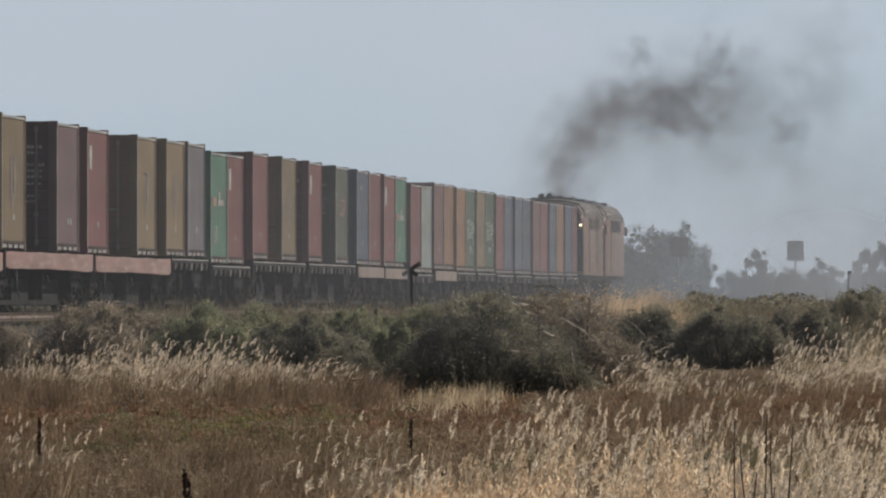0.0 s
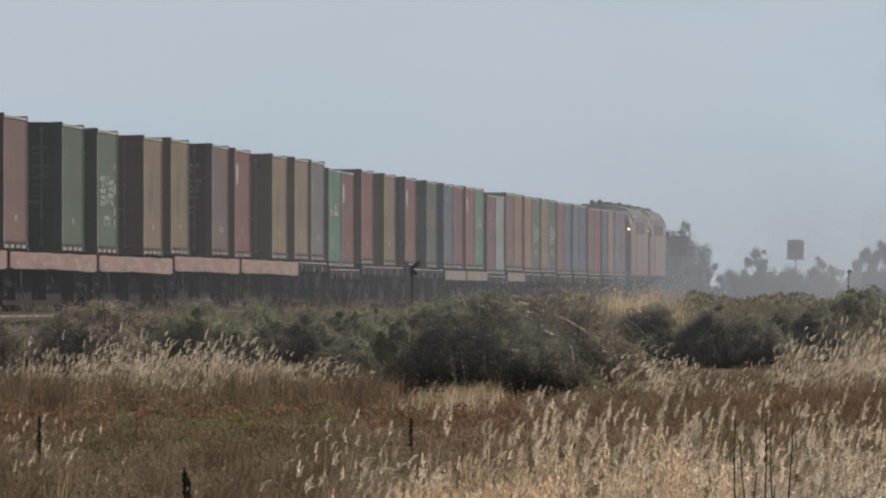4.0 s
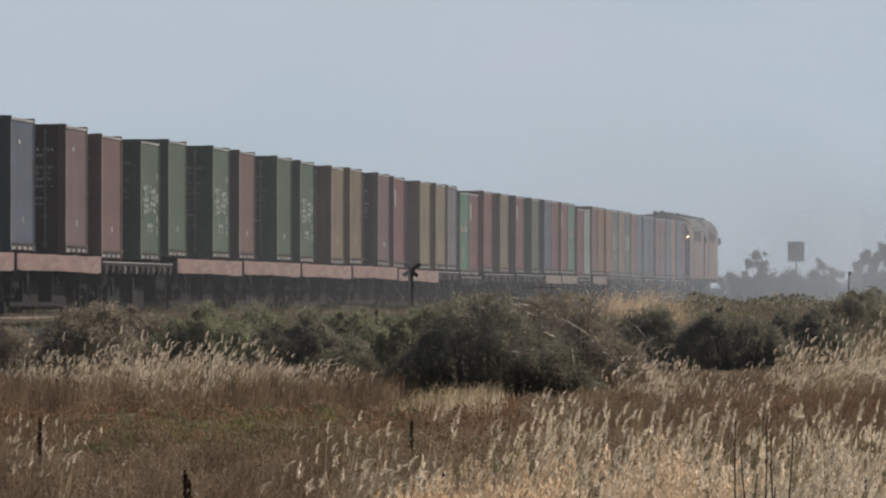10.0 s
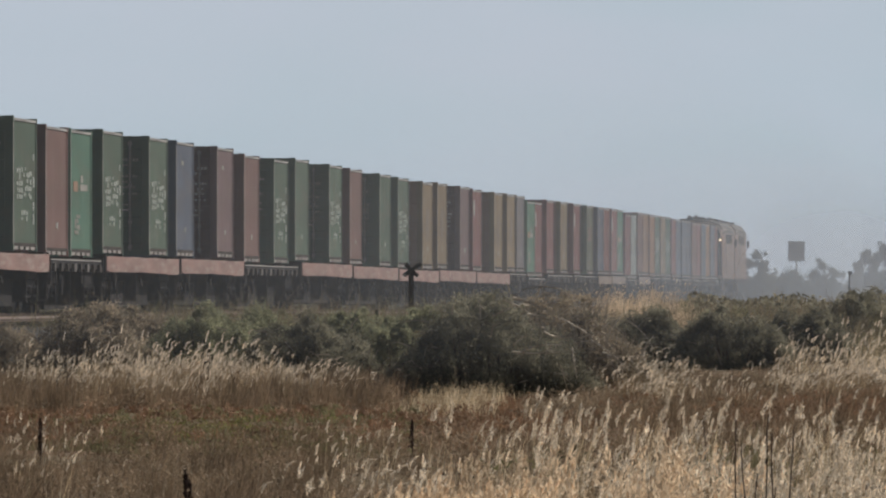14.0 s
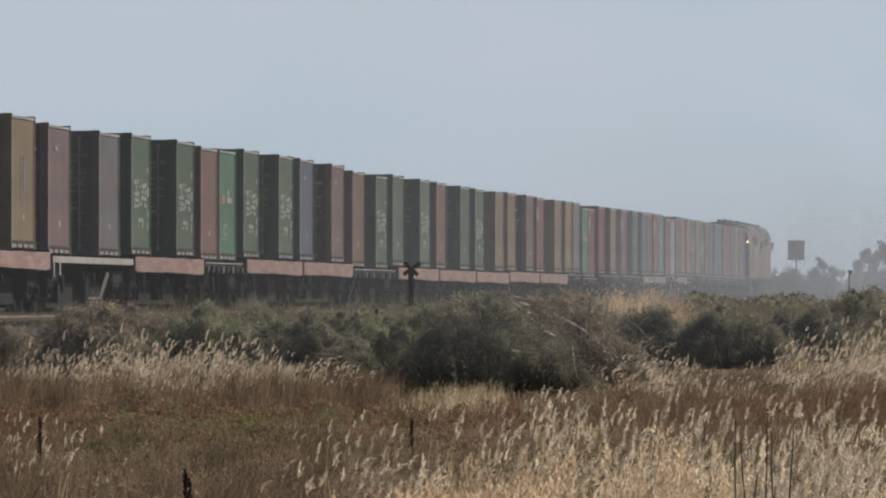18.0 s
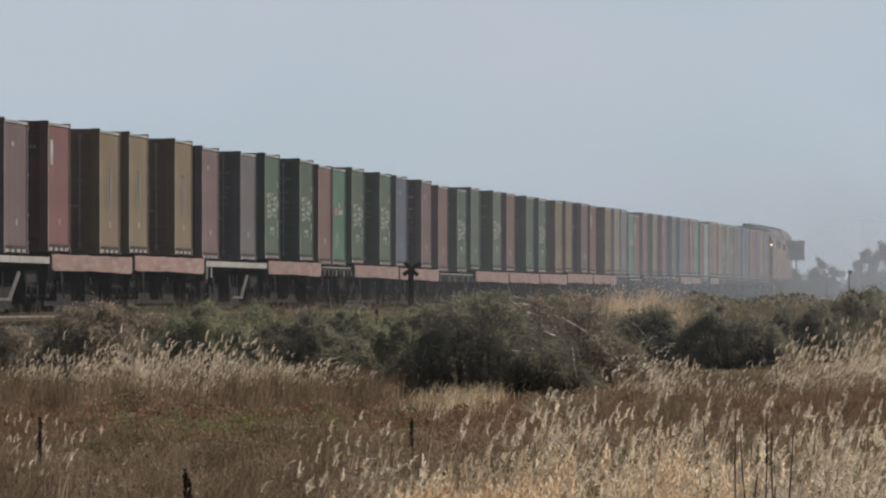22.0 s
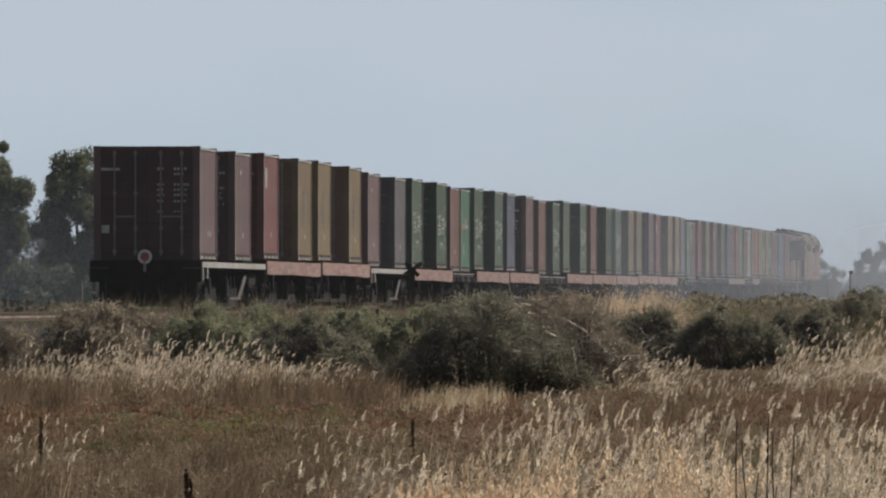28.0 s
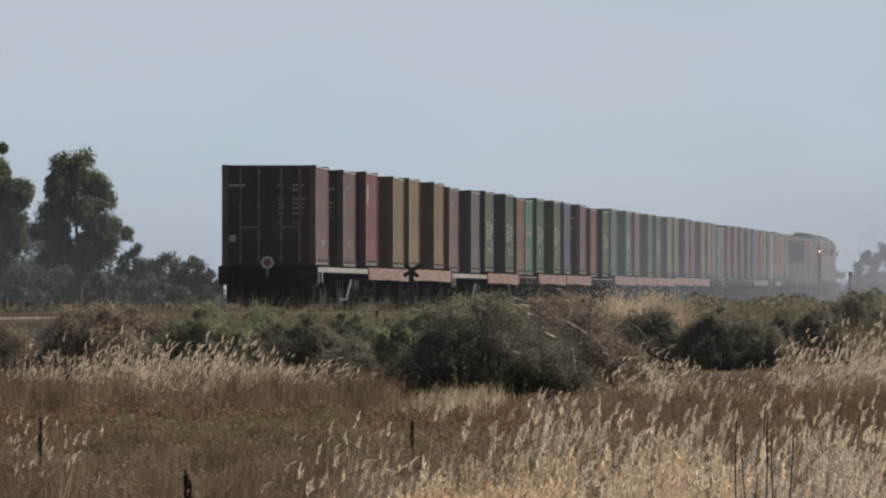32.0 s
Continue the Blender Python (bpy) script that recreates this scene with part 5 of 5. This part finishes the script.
scrub(OLIVE, 20, 290, 225, 1.12, BROWNBUSH, 30000, 0.04, 260, 47)
scrub(LOW, 240, 500, 258, 1.16, SALTBUSH, 30000, 0.04, 60, 48)
scrub("dark green spreading scrub bush", 420, 668, 222, 1.10, SCRUB, 36000, 0.038, 60, 49)
scrub(LOW, 540, 860, 256, 1.14, SALTBUSH, 30000, 0.042, 60, 50)
scrub(OLIVE, -120, 90, 240, 0.98, BROWNBUSH, 22000, 0.04, 60, 51)
scrub(LOW, 740, 1120, 268, 1.18, SALTBUSH, 30000, 0.045, 60, 52)
scrub(OLIVE, 90, 420, 290, 1.08, BROWNBUSH, 22000, 0.05, 60, 53)
scrub(LOW, 380, 760, 300, 1.06, SALTBUSH, 24000, 0.05, 40, 54)
scrub(OLIVE, 120, 350, 276, 1.16, BROWNBUSH, 20000, 0.045, 60, 56)
scrub("soft grey-green scrub bush beside the line", 320, 540, 272, 1.22, SALTBUSH, 22000, 0.042, 20, 57)
scrub("soft grey-green scrub bush beside the line", 500, 720, 276, 1.20, SALTBUSH, 22000, 0.042, 20, 58)
scrub("dull brown scrub bush beside the line", 70, 260, 262, 1.18, BROWNBUSH, 18000, 0.042, 40, 59)
scrub(DENSE, 985, 1130, 262, 1.0, SCRUB, 18000, 0.042, 40, 60)
scrub(DENSE, 1045, 1235, 258, 0.96, SCRUB, 22000, 0.042, 30, 64, steep=5)
scrub(LOW, 1000, 1420, 320, 1.12, SALTBUSH, 22000, 0.05, 40, 55)


def tree(name, label, px, depth, height, spread, mat, blobs, leaves=9000, leaf=0.16, seed=1, trunk=0.16):
    """A tapered trunk with limbs and a crown of leaf clusters; blobs of (side, height, radius), as shares of spread, height and spread."""
    r = np.random.default_rng(seed)
    t = thing(name, label, "tree")
    s = Shape()
    top = Vector((0, 0, height * 0.42))
    s.rod((0, 0, -0.05), (0.05, 0, height * 0.2), trunk, trunk * 0.8, 8).rod((0.05, 0, height * 0.2), top, trunk * 0.8, trunk * 0.6, 8)
    cs = []
    for bx, bz, br in blobs:
        c = Vector((bx * spread, r.uniform(-0.3, 0.3) * spread, bz * height))
        mid = top.lerp(c, 0.5) + Vector((0, 0, -0.04 * height))
        s.rod(top * r.uniform(0.55, 1.0), mid, trunk * 0.42, trunk * 0.28, 6).rod(mid, c, trunk * 0.28, trunk * 0.1, 5)
        for i in range(9):
            cs.append((c + Vector(r.normal(0, 0.6, 3)) * br * spread, br * spread * r.uniform(0.35, 0.85)))
    part("trunk", s, BARK, t)
    n = leaves
    k = r.integers(0, len(cs), n)
    cc = np.array([c[0] for c in cs])[k]
    rr = np.array([c[1] for c in cs])[k]
    d = r.normal(0, 1, (n, 3))
    d /= np.linalg.norm(d, axis=1)[:, None]
    c = cc + d * (rr * (r.uniform(0.05, 1.15, n) ** 0.5 + np.maximum(0, r.normal(0, 0.16, n))))[:, None]
    a = r.normal(0, 1, (n, 3)) + np.array([0, 0, -0.8])
    a /= np.linalg.norm(a, axis=1)[:, None]
    b = np.cross(a, d)
    sz = leaf * r.uniform(0.5, 1.3, n)[:, None]
    v = np.stack([c - a * sz, c + b * sz * 0.4, c + a * sz, c - b * sz * 0.4], 1)
    part("crown", quick_mesh("crown", v, np.arange(n * 4).reshape(-1, 4), mat), mat, t)
    t.matrix_basis = pose(across(px, depth), depth, 0)
    return t


# gum trees beyond the line, depth 650: about 41 steps of view to the metre
tree("gum_tree", "tall dense dark gum tree beyond the line", 138, 650, 7.4, 1.75, GUM,
     ((-0.1, 0.90, 0.36), (0.35, 0.80, 0.36), (-0.5, 0.80, 0.34), (0.6, 0.64, 0.36), (-0.1, 0.66, 0.46), (-0.7, 0.62, 0.32), (0.35, 0.5, 0.42), (0.58, 0.45, 0.28), (0.15, 0.40, 0.26), (-0.35, 0.50, 0.34), (-0.55, 0.42, 0.22)), 34000, 0.13, 61)
tree("gum_tree", "tall gum tree with open crown beyond the line", -10, 640, 7.5, 1.7, GUM,
     ((0.1, 0.88, 0.32), (-0.3, 0.86, 0.4), (0.42, 0.76, 0.36), (-0.1, 0.62, 0.44), (0.45, 0.56, 0.32), (0.2, 0.46, 0.3), (-0.5, 0.45, 0.4), (0.3, 0.40, 0.2)), 30000, 0.13, 62)
tree("gum_tree", "low hazy gum tree behind taller ones", 70, 1000, 6.0, 2.4, FARGUM, ((0, 0.8, 0.4), (0.5, 0.6, 0.4), (-0.5, 0.62, 0.4), (0, 0.45, 0.5), (-0.6, 0.3, 0.4), (0.6, 0.3, 0.4)), 16000, 0.14, 63)
far_blobs = ((0, 0.85, 0.36), (0.45, 0.7, 0.34), (-0.5, 0.72, 0.34), (0.75, 0.5, 0.3), (-0.75, 0.48, 0.32), (0.1, 0.5, 0.42), (-0.25, 0.35, 0.36), (0.4, 0.3, 0.34), (-0.5, 0.2, 0.34), (0.55, 0.16, 0.34), (0.0, 0.18, 0.4))
FAR = (  # share of view, depth, height, spread
    (235, 900, 4.6, 1.3), (300, 915, 4.2, 1.7), (345, 900, 3.9, 1.4), (190, 940, 3.8, 1.9), (80, 940, 3.6, 2.5), (10, 930, 3.8, 2.2), (265, 950, 3.5, 2.0),
    (40, 700, 2.7, 1.8), (112, 705, 2.5, 1.6), (168, 700, 2.3, 1.4), (0, 690, 2.7, 1.6), (225, 710, 2.0, 1.5), (290, 712, 1.9, 1.5),
    (1165, 1015, 5.3, 2.2), (1215, 1012, 5.2, 1.7), (1112, 1020, 5.2, 1.8), (1155, 1010, 6.0, 2.0), (1205, 1000, 6.3, 2.0), (1178, 1030, 4.2, 2.6), (1236, 990, 2.6, 0.9), (1120, 1040, 4.6, 1.6),
    (1295, 1300, 3.6, 1.5), (1342, 1290, 6.1, 1.25), (1395, 1320, 3.9, 1.7), (1455, 1300, 4.9, 1.4), (1430, 1340, 3.4, 2.4), (1370, 1330, 3.4, 2.4), (1348, 1310, 4.3, 1.2), (1322, 1320, 3.5, 1.4),
    (1532, 1080, 5.2, 1.1), (1562, 1090, 5.6, 1.2), (1600, 1100, 5.3, 1.6), (1500, 1350, 3.0, 2.0))
for i, (px, d, h, w) in enumerate(FAR):
    tree("distant_tree", "hazy grey-green tree far beyond the line", px, d, h, w, FARGUM, far_blobs, 6500, 0.15, 70 + i, 0.14)

# far woods closing the view
v, q = [], []
r = np.random.default_rng(99)
n = 16000
x, y = r.uniform(-260, 260, n), r.uniform(1700, 1900, n)
z = np.abs(r.normal(0, 1, n)) * (1.4 + 1.2 * np.sin(x * 0.13) + 0.8 * np.sin(x * 0.041 + 1))
c = np.stack([x, y, np.clip(z, 0.1, 4.5)], 1)
a, b = r.normal(0, 1, (n, 3)), r.normal(0, 1, (n, 3))
v = np.stack([c - a * 0.5, c + b * 0.35, c + a * 0.5, c - b * 0.35], 1)
tagged(new("far_woods", quick_mesh("far_woods", v, np.arange(n * 4).reshape(-1, 4), FARGUM)), "low far belt of hazy scrub and trees", "woods", kind="stuff")

# ---- dead stalks standing in the near grass ----


def stalks(label, spots, mat, thick=0.007):
    for i, (px, d, h, lean) in enumerate(spots):
        s = Shape()
        r = np.random.default_rng(300 + i)
        rings = []
        for k in range(9):
            c = Vector((lean * h * (k / 8) ** 1.5 + r.normal(0, 0.004), 0.006 * k, h * k / 8 - 0.02))
            rings.append([c + Vector((math.cos(j * math.tau / 5), math.sin(j * math.tau / 5), 0)) * thick * (1 - 0.08 * k) for j in range(5)])
        s.loft(rings)
        ob = tagged(new("dead_stalk", s.mesh("dead_stalk", mat)), label, "plant", "dead stalks in the grass")
        ob.matrix_basis = pose(across(px, d), d, 0)


stalks("bare dark dead weed stalk standing in pale grass", ((1307, 43, 0.79, -0.010), (1332, 43, 0.73, -0.045), (1330, 42.8, 0.64, 0.012), (1353, 43, 0.76, 0.018), (1373, 43.2, 0.75, -0.02), (1396, 43, 0.77, 0.014), (1345, 43, 0.60, 0.075), (1290, 42.6, 0.56, 0.02), (1254, 60, 0.66, -0.03), (1352, 60, 0.68, 0.02), (1440, 43, 0.56, 0.10), (1420, 43, 0.54, -0.03)), DARKSTALK, 0.0050)


def dock(px, d, h):
    """A dark dock weed: stem with a thick seed spike."""
    w = thing("dock_weed", "dark brown dried dock weed spike", "plant", "dock weeds in the hollow")
    part("stem", Shape().rod((0, 0, -0.02), (0.01, 0, h * 0.95), 0.006, 0.004, 6), DARKSTALK, w)
    r = np.random.default_rng(int(px))
    n = 260
    q = r.uniform(0, 1, n) ** 0.8
    c = np.stack([r.normal(0, 0.007, n) * (1.15 - q), r.normal(0, 0.007, n), h * (0.42 + 0.58 * q)], 1)
    a, b = r.normal(0, 0.0045, (n, 3)), r.normal(0, 0.004, (n, 3))
    part("seed_spike", quick_mesh("seed_spike", np.stack([c - a, c + b, c + a, c - b], 1), np.arange(n * 4).reshape(-1, 4), DARKSTALK), DARKSTALK, w)
    w.matrix_basis = pose(across(px, d), d, 0)


for px, d, h in ((70, 92, 0.40), (327, 70, 0.33), (334, 70.4, 0.28), (728, 100, 0.33), (786, 66, 0.36)):
    dock(px, d, h)

# ---- haze sheets over the line and field, and smoke ----


# distance haze put into a sheet beside the train, denser further along
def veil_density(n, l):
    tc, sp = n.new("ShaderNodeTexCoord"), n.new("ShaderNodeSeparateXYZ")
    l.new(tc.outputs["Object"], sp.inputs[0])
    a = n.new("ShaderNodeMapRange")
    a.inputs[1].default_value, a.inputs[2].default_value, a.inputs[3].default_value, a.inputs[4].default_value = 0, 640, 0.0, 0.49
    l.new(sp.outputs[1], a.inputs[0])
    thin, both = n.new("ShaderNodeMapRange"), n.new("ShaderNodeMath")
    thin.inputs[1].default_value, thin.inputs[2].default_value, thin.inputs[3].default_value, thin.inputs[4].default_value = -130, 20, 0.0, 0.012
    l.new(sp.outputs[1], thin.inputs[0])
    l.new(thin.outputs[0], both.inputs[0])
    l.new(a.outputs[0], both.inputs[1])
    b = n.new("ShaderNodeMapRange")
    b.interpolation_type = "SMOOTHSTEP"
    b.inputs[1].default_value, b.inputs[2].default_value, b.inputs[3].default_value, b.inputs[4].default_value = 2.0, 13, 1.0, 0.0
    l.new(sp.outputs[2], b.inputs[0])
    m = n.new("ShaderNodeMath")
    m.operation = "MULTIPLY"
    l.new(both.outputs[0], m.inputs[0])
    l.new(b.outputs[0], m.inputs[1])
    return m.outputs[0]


LINE_HAZE = vapour("line_haze", (0.66, 0.70, 0.77), veil_density)
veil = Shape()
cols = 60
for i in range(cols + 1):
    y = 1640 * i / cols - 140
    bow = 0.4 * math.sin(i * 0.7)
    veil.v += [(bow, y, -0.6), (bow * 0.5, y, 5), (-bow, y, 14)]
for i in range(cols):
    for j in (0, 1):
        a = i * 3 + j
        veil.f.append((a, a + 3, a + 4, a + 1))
dust = tagged(new("dust_haze", veil.mesh("dust_haze", LINE_HAZE, True)), "pale sheet along the line standing in for distance haze", "dust", kind="stuff")


def line_haze_at(t):
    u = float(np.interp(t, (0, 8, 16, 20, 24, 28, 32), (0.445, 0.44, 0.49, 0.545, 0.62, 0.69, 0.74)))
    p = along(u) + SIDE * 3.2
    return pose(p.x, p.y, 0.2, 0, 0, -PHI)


dust.matrix_basis = line_haze_at(0)


def puff_density(peak, seed):
    def build(n, l):
        tc, ln = n.new("ShaderNodeTexCoord"), n.new("ShaderNodeVectorMath")
        ln.operation = "LENGTH"
        t = n.new("ShaderNodeTexNoise")
        t.noise_dimensions = "4D"
        t.inputs["W"].default_value = seed * 3.7
        t.inputs["Scale"].default_value, t.inputs["Detail"].default_value = 2.0, 6
        l.new(tc.outputs["Object"], t.inputs[0])
        l.new(tc.outputs["Object"], ln.inputs[0])
        wob = n.new("ShaderNodeMath")
        wob.operation = "MULTIPLY_ADD"
        wob.inputs[1].default_value, wob.inputs[2].default_value = 1.7, -0.85
        l.new(t.outputs[0], wob.inputs[0])
        add = n.new("ShaderNodeMath")
        l.new(ln.outputs["Value"], add.inputs[0])
        l.new(wob.outputs[0], add.inputs[1])
        mr = n.new("ShaderNodeMapRange")
        mr.interpolation_type = "SMOOTHSTEP"
        mr.inputs[1].default_value, mr.inputs[2].default_value, mr.inputs[3].default_value, mr.inputs[4].default_value = 0.0, 0.92, peak, 0.0
        l.new(add.outputs[0], mr.inputs[0])
        return mr.outputs[0]
    return build


# aerial haze put into upright bluish sheets, thinning with height
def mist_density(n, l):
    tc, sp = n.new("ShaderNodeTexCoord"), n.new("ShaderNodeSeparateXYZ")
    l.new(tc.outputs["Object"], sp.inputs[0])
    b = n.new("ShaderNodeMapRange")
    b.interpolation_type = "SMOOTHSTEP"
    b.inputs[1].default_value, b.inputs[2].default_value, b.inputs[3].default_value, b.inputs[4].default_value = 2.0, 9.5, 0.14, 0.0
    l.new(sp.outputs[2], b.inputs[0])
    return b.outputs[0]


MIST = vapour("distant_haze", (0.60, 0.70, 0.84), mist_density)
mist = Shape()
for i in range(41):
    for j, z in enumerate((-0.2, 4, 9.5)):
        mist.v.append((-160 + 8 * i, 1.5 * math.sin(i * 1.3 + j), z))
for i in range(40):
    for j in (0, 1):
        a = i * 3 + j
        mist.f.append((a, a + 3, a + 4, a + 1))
haze = tagged(new("distant_haze", mist.mesh("distant_haze", MIST, True)), "pale sheet standing in for haze over the far plain", "haze", kind="stuff")
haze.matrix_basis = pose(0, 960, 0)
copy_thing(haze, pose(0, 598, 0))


# added thin sheet imitating veiling haze and glare; its denser part moves off rightwards
def drift_density(n, l):
    tc, sp = n.new("ShaderNodeTexCoord"), n.new("ShaderNodeSeparateXYZ")
    l.new(tc.outputs["Object"], sp.inputs[0])
    outs = []
    for axis, lo, hi, a, b in ((0, 0, 12, 0.025, 0.072), (2, 0.2, 0.95, 0.0, 1.0)):
        m = n.new("ShaderNodeMapRange")
        m.interpolation_type = "SMOOTHSTEP"
        m.inputs[1].default_value, m.inputs[2].default_value, m.inputs[3].default_value, m.inputs[4].default_value = lo, hi, a, b
        l.new(sp.outputs[axis], m.inputs[0])
        outs.append(m.outputs[0])
    mul = n.new("ShaderNodeMath")
    mul.operation = "MULTIPLY"
    l.new(outs[0], mul.inputs[0])
    l.new(outs[1], mul.inputs[1])
    return mul.outputs[0]


DRIFT = vapour("drifting_dust", (0.64, 0.69, 0.76), drift_density)
sheet = Shape()
for i in range(31):
    for j, z in enumerate((0.15, 3, 9.5)):
        sheet.v.append((7 * i - 110, 0.8 * math.sin(i * 1.1 + j), z))
for i in range(30):
    for j in (0, 1):
        a = i * 3 + j
        sheet.f.append((a, a + 3, a + 4, a + 1))
drift = tagged(new("drifting_dust", sheet.mesh("drifting_dust", DRIFT, True)), "faint added sheet that lifts the dark tones behind it", "dust", kind="stuff")
drift.matrix_basis = pose(-77, 134, 0)
SMOKE_TONE = (0.17, 0.15, 0.13)
# thickness of each kind of puff: fresh curls, rolling billows, thinned drift, wide haze
THICK = (0.30, 0.12, 0.07, 0.05)
COURSE_AGE = (0, 0.1, 0.3, 0.5, 0.7, 0.9, 1.2, 1.6, 2.0, 3.0)
COURSE_SIDE = (0, 0.45, 1.6, 3.3, 5.1, 6.6, 8.3, 10.0, 12.1, 17.6)
COURSE_UP = (-0.3, 1.2, 2.7, 3.35, 3.6, 3.68, 3.75, 3.85, 3.95, 4.1)


def puff_mesh(mat):
    """A shallow dish that holds one puff."""
    s, rings, seg = Shape(), 5, 20
    s.v.append((0, -0.25, 0))
    for k in range(1, rings + 1):
        q = k / rings * 1.25
        for j in range(seg):
            an = math.tau * j / seg
            s.v.append((math.cos(an) * q, -0.25 + 0.3 * q * q, math.sin(an) * q))
    for j in range(seg):
        s.f.append((0, 1 + j, 1 + (j + 1) % seg))
        for k in range(rings - 1):
            a, b = 1 + k * seg + j, 1 + k * seg + (j + 1) % seg
            s.f.append((a, a + seg, b + seg, b))
    return s.mesh("smoke_puff", mat, True)


PUFF_MESH = [[puff_mesh(vapour("diesel_smoke", SMOKE_TONE, puff_density(p, 4 * i + j))) for j in range(3)] for i, p in enumerate(THICK)]


def plume(te, ox, oy, t):
    """Where a puff is at t: in the engine until it leaves, then up the bend and away on the wind, spreading as it ages."""
    age = t - te
    stack = along(travel(0.9265, min(t, te))) + HEADING * 11.0
    if age <= 0:
        return Vector((stack.x, stack.y, 3.4))
    side = float(np.interp(age, COURSE_AGE, COURSE_SIDE)) + 4.0 * max(0.0, age - 3.0)
    up = float(np.interp(age, COURSE_AGE, COURSE_UP))
    wide = 0.10 + 1.45 * min(age, 4.0) ** 0.95
    return Vector((stack.x + side + ox * wide, stack.y + 0.4 * age, 5.25 + up + oy * wide))


SMOKES = []
r = np.random.default_rng(77)
emit = []
for te in np.arange(-0.95, 1.06, 0.03):          # fresh curls
    if r.uniform() < (0.95 if te < 0.05 or te > 0.55 else 0.7):
        emit.append((te, r.uniform(0.75, 1.25), 0, r.normal(0, 0.55), r.normal(0, 0.58)))
for te in np.arange(-1.35, 1.0, 0.048):           # rolling billows
    emit.append((te, r.uniform(1.5, 2.5), 1, r.normal(0, 0.6), r.normal(-0.1, 0.6)))
for te in np.arange(-1.8, 0.95, 0.14):            # thinned drift under the plume
    emit.append((te, r.uniform(2.4, 3.4), 2, r.normal(0, 0.6), r.normal(-0.9, 0.5)))
for te in np.arange(-3.4, 0.2, 0.28):             # wide haze low on the wind
    emit.append((te, r.uniform(4.0, 5.5), 3, r.normal(0.2, 0.5), r.normal(-1.5, 0.45)))
for i, (te, rad, cls, ox, oy) in enumerate(emit):
    ob = tagged(new("smoke_puff", PUFF_MESH[cls][i % 3]), "brown-grey diesel exhaust smoke drifting away", "smoke", "smoke from the locomotive", "stuff")
    ob.scale = (rad, rad, rad)
    SMOKES.append((ob, round(float(te), 2), float(ox), float(oy), i))

# ---- loose tufts that nod in the wind ----
TUFTS = []
r = np.random.default_rng(5)
for i in range(38):
    d = r.uniform(50, 80)
    px = r.uniform(560 + (d - 50) * 14, 1560)
    if i >= 32:
        d, px = r.uniform(70, 92), (40, 95, 565, 610, 655, 690)[i - 32]
    v, f, tips = blades(26 if i < 32 else 8, lambda q, n: q.normal(0, 1, (n, 3)) * np.array([0.035, 0.08, 0]), 0.5 if i < 32 else 0.33, seed=200 + i, lean=0.22, width=0.004)
    t = tagged(new("grass_tuft", quick_mesh("grass_tuft", v, f, CREAM)), "loose tuft of pale seeding grass nodding in wind", "grass", "grass tufts in the foreground")
    hv, hf = heads(tips[::2], 0.065, 300 + i, droop=0.6, loose=0.07)
    tagged(part("seed_head", quick_mesh("seed_head", hv, hf, SEED), SEED, t), kind="stuff")
    TUFTS.append((t, (px - 784) / 26960 * d, d, i))


def motions():
    for ob, s, dz in TRAIN:
        walk(ob, [(t, rolling(s, t, dz)) for t in range(0, 33)])
    walk(dust, [(t, line_haze_at(t)) for t in (0, 8, 16, 20, 24, 28, 32)])
    walk(drift, [(t, pose(-77 + 3 * t, 134, 0)) for t in (0, 16, 32)])
    for ob, te, ox, oy, i in SMOKES:
        marks = {0.0, 32.0} | {round(te + a, 2) for a in (0, 0.05, 0.1, 0.2, 0.3, 0.4, 0.5, 0.7, 0.9, 1.2, 1.6, 2.0, 3.0, 5.0, 9.0, 18.0)}
        rows = []
        for t in sorted(m for m in marks if 0 <= m <= 32):
            p = plume(te, ox, oy, t)
            rows.append((t, pose(p.x, p.y, p.z, 0, 137 * i + 25 * math.sin(i * 1.7 + 0.35 * t), 0)))
        walk(ob, rows)
    for ob, x, y, i in TUFTS:
        walk(ob, [(t, pose(x, y, 0, 0.6 * math.sin(t * 2.1 + i), 1.5 + 2.4 * math.sin(t * (1.1 + 0.05 * (i % 7)) + x * 2 + y) + 1.2 * math.sin(t * 3.7 + i), 0)) for t in np.linspace(0, 32, 81).tolist()])


motions()
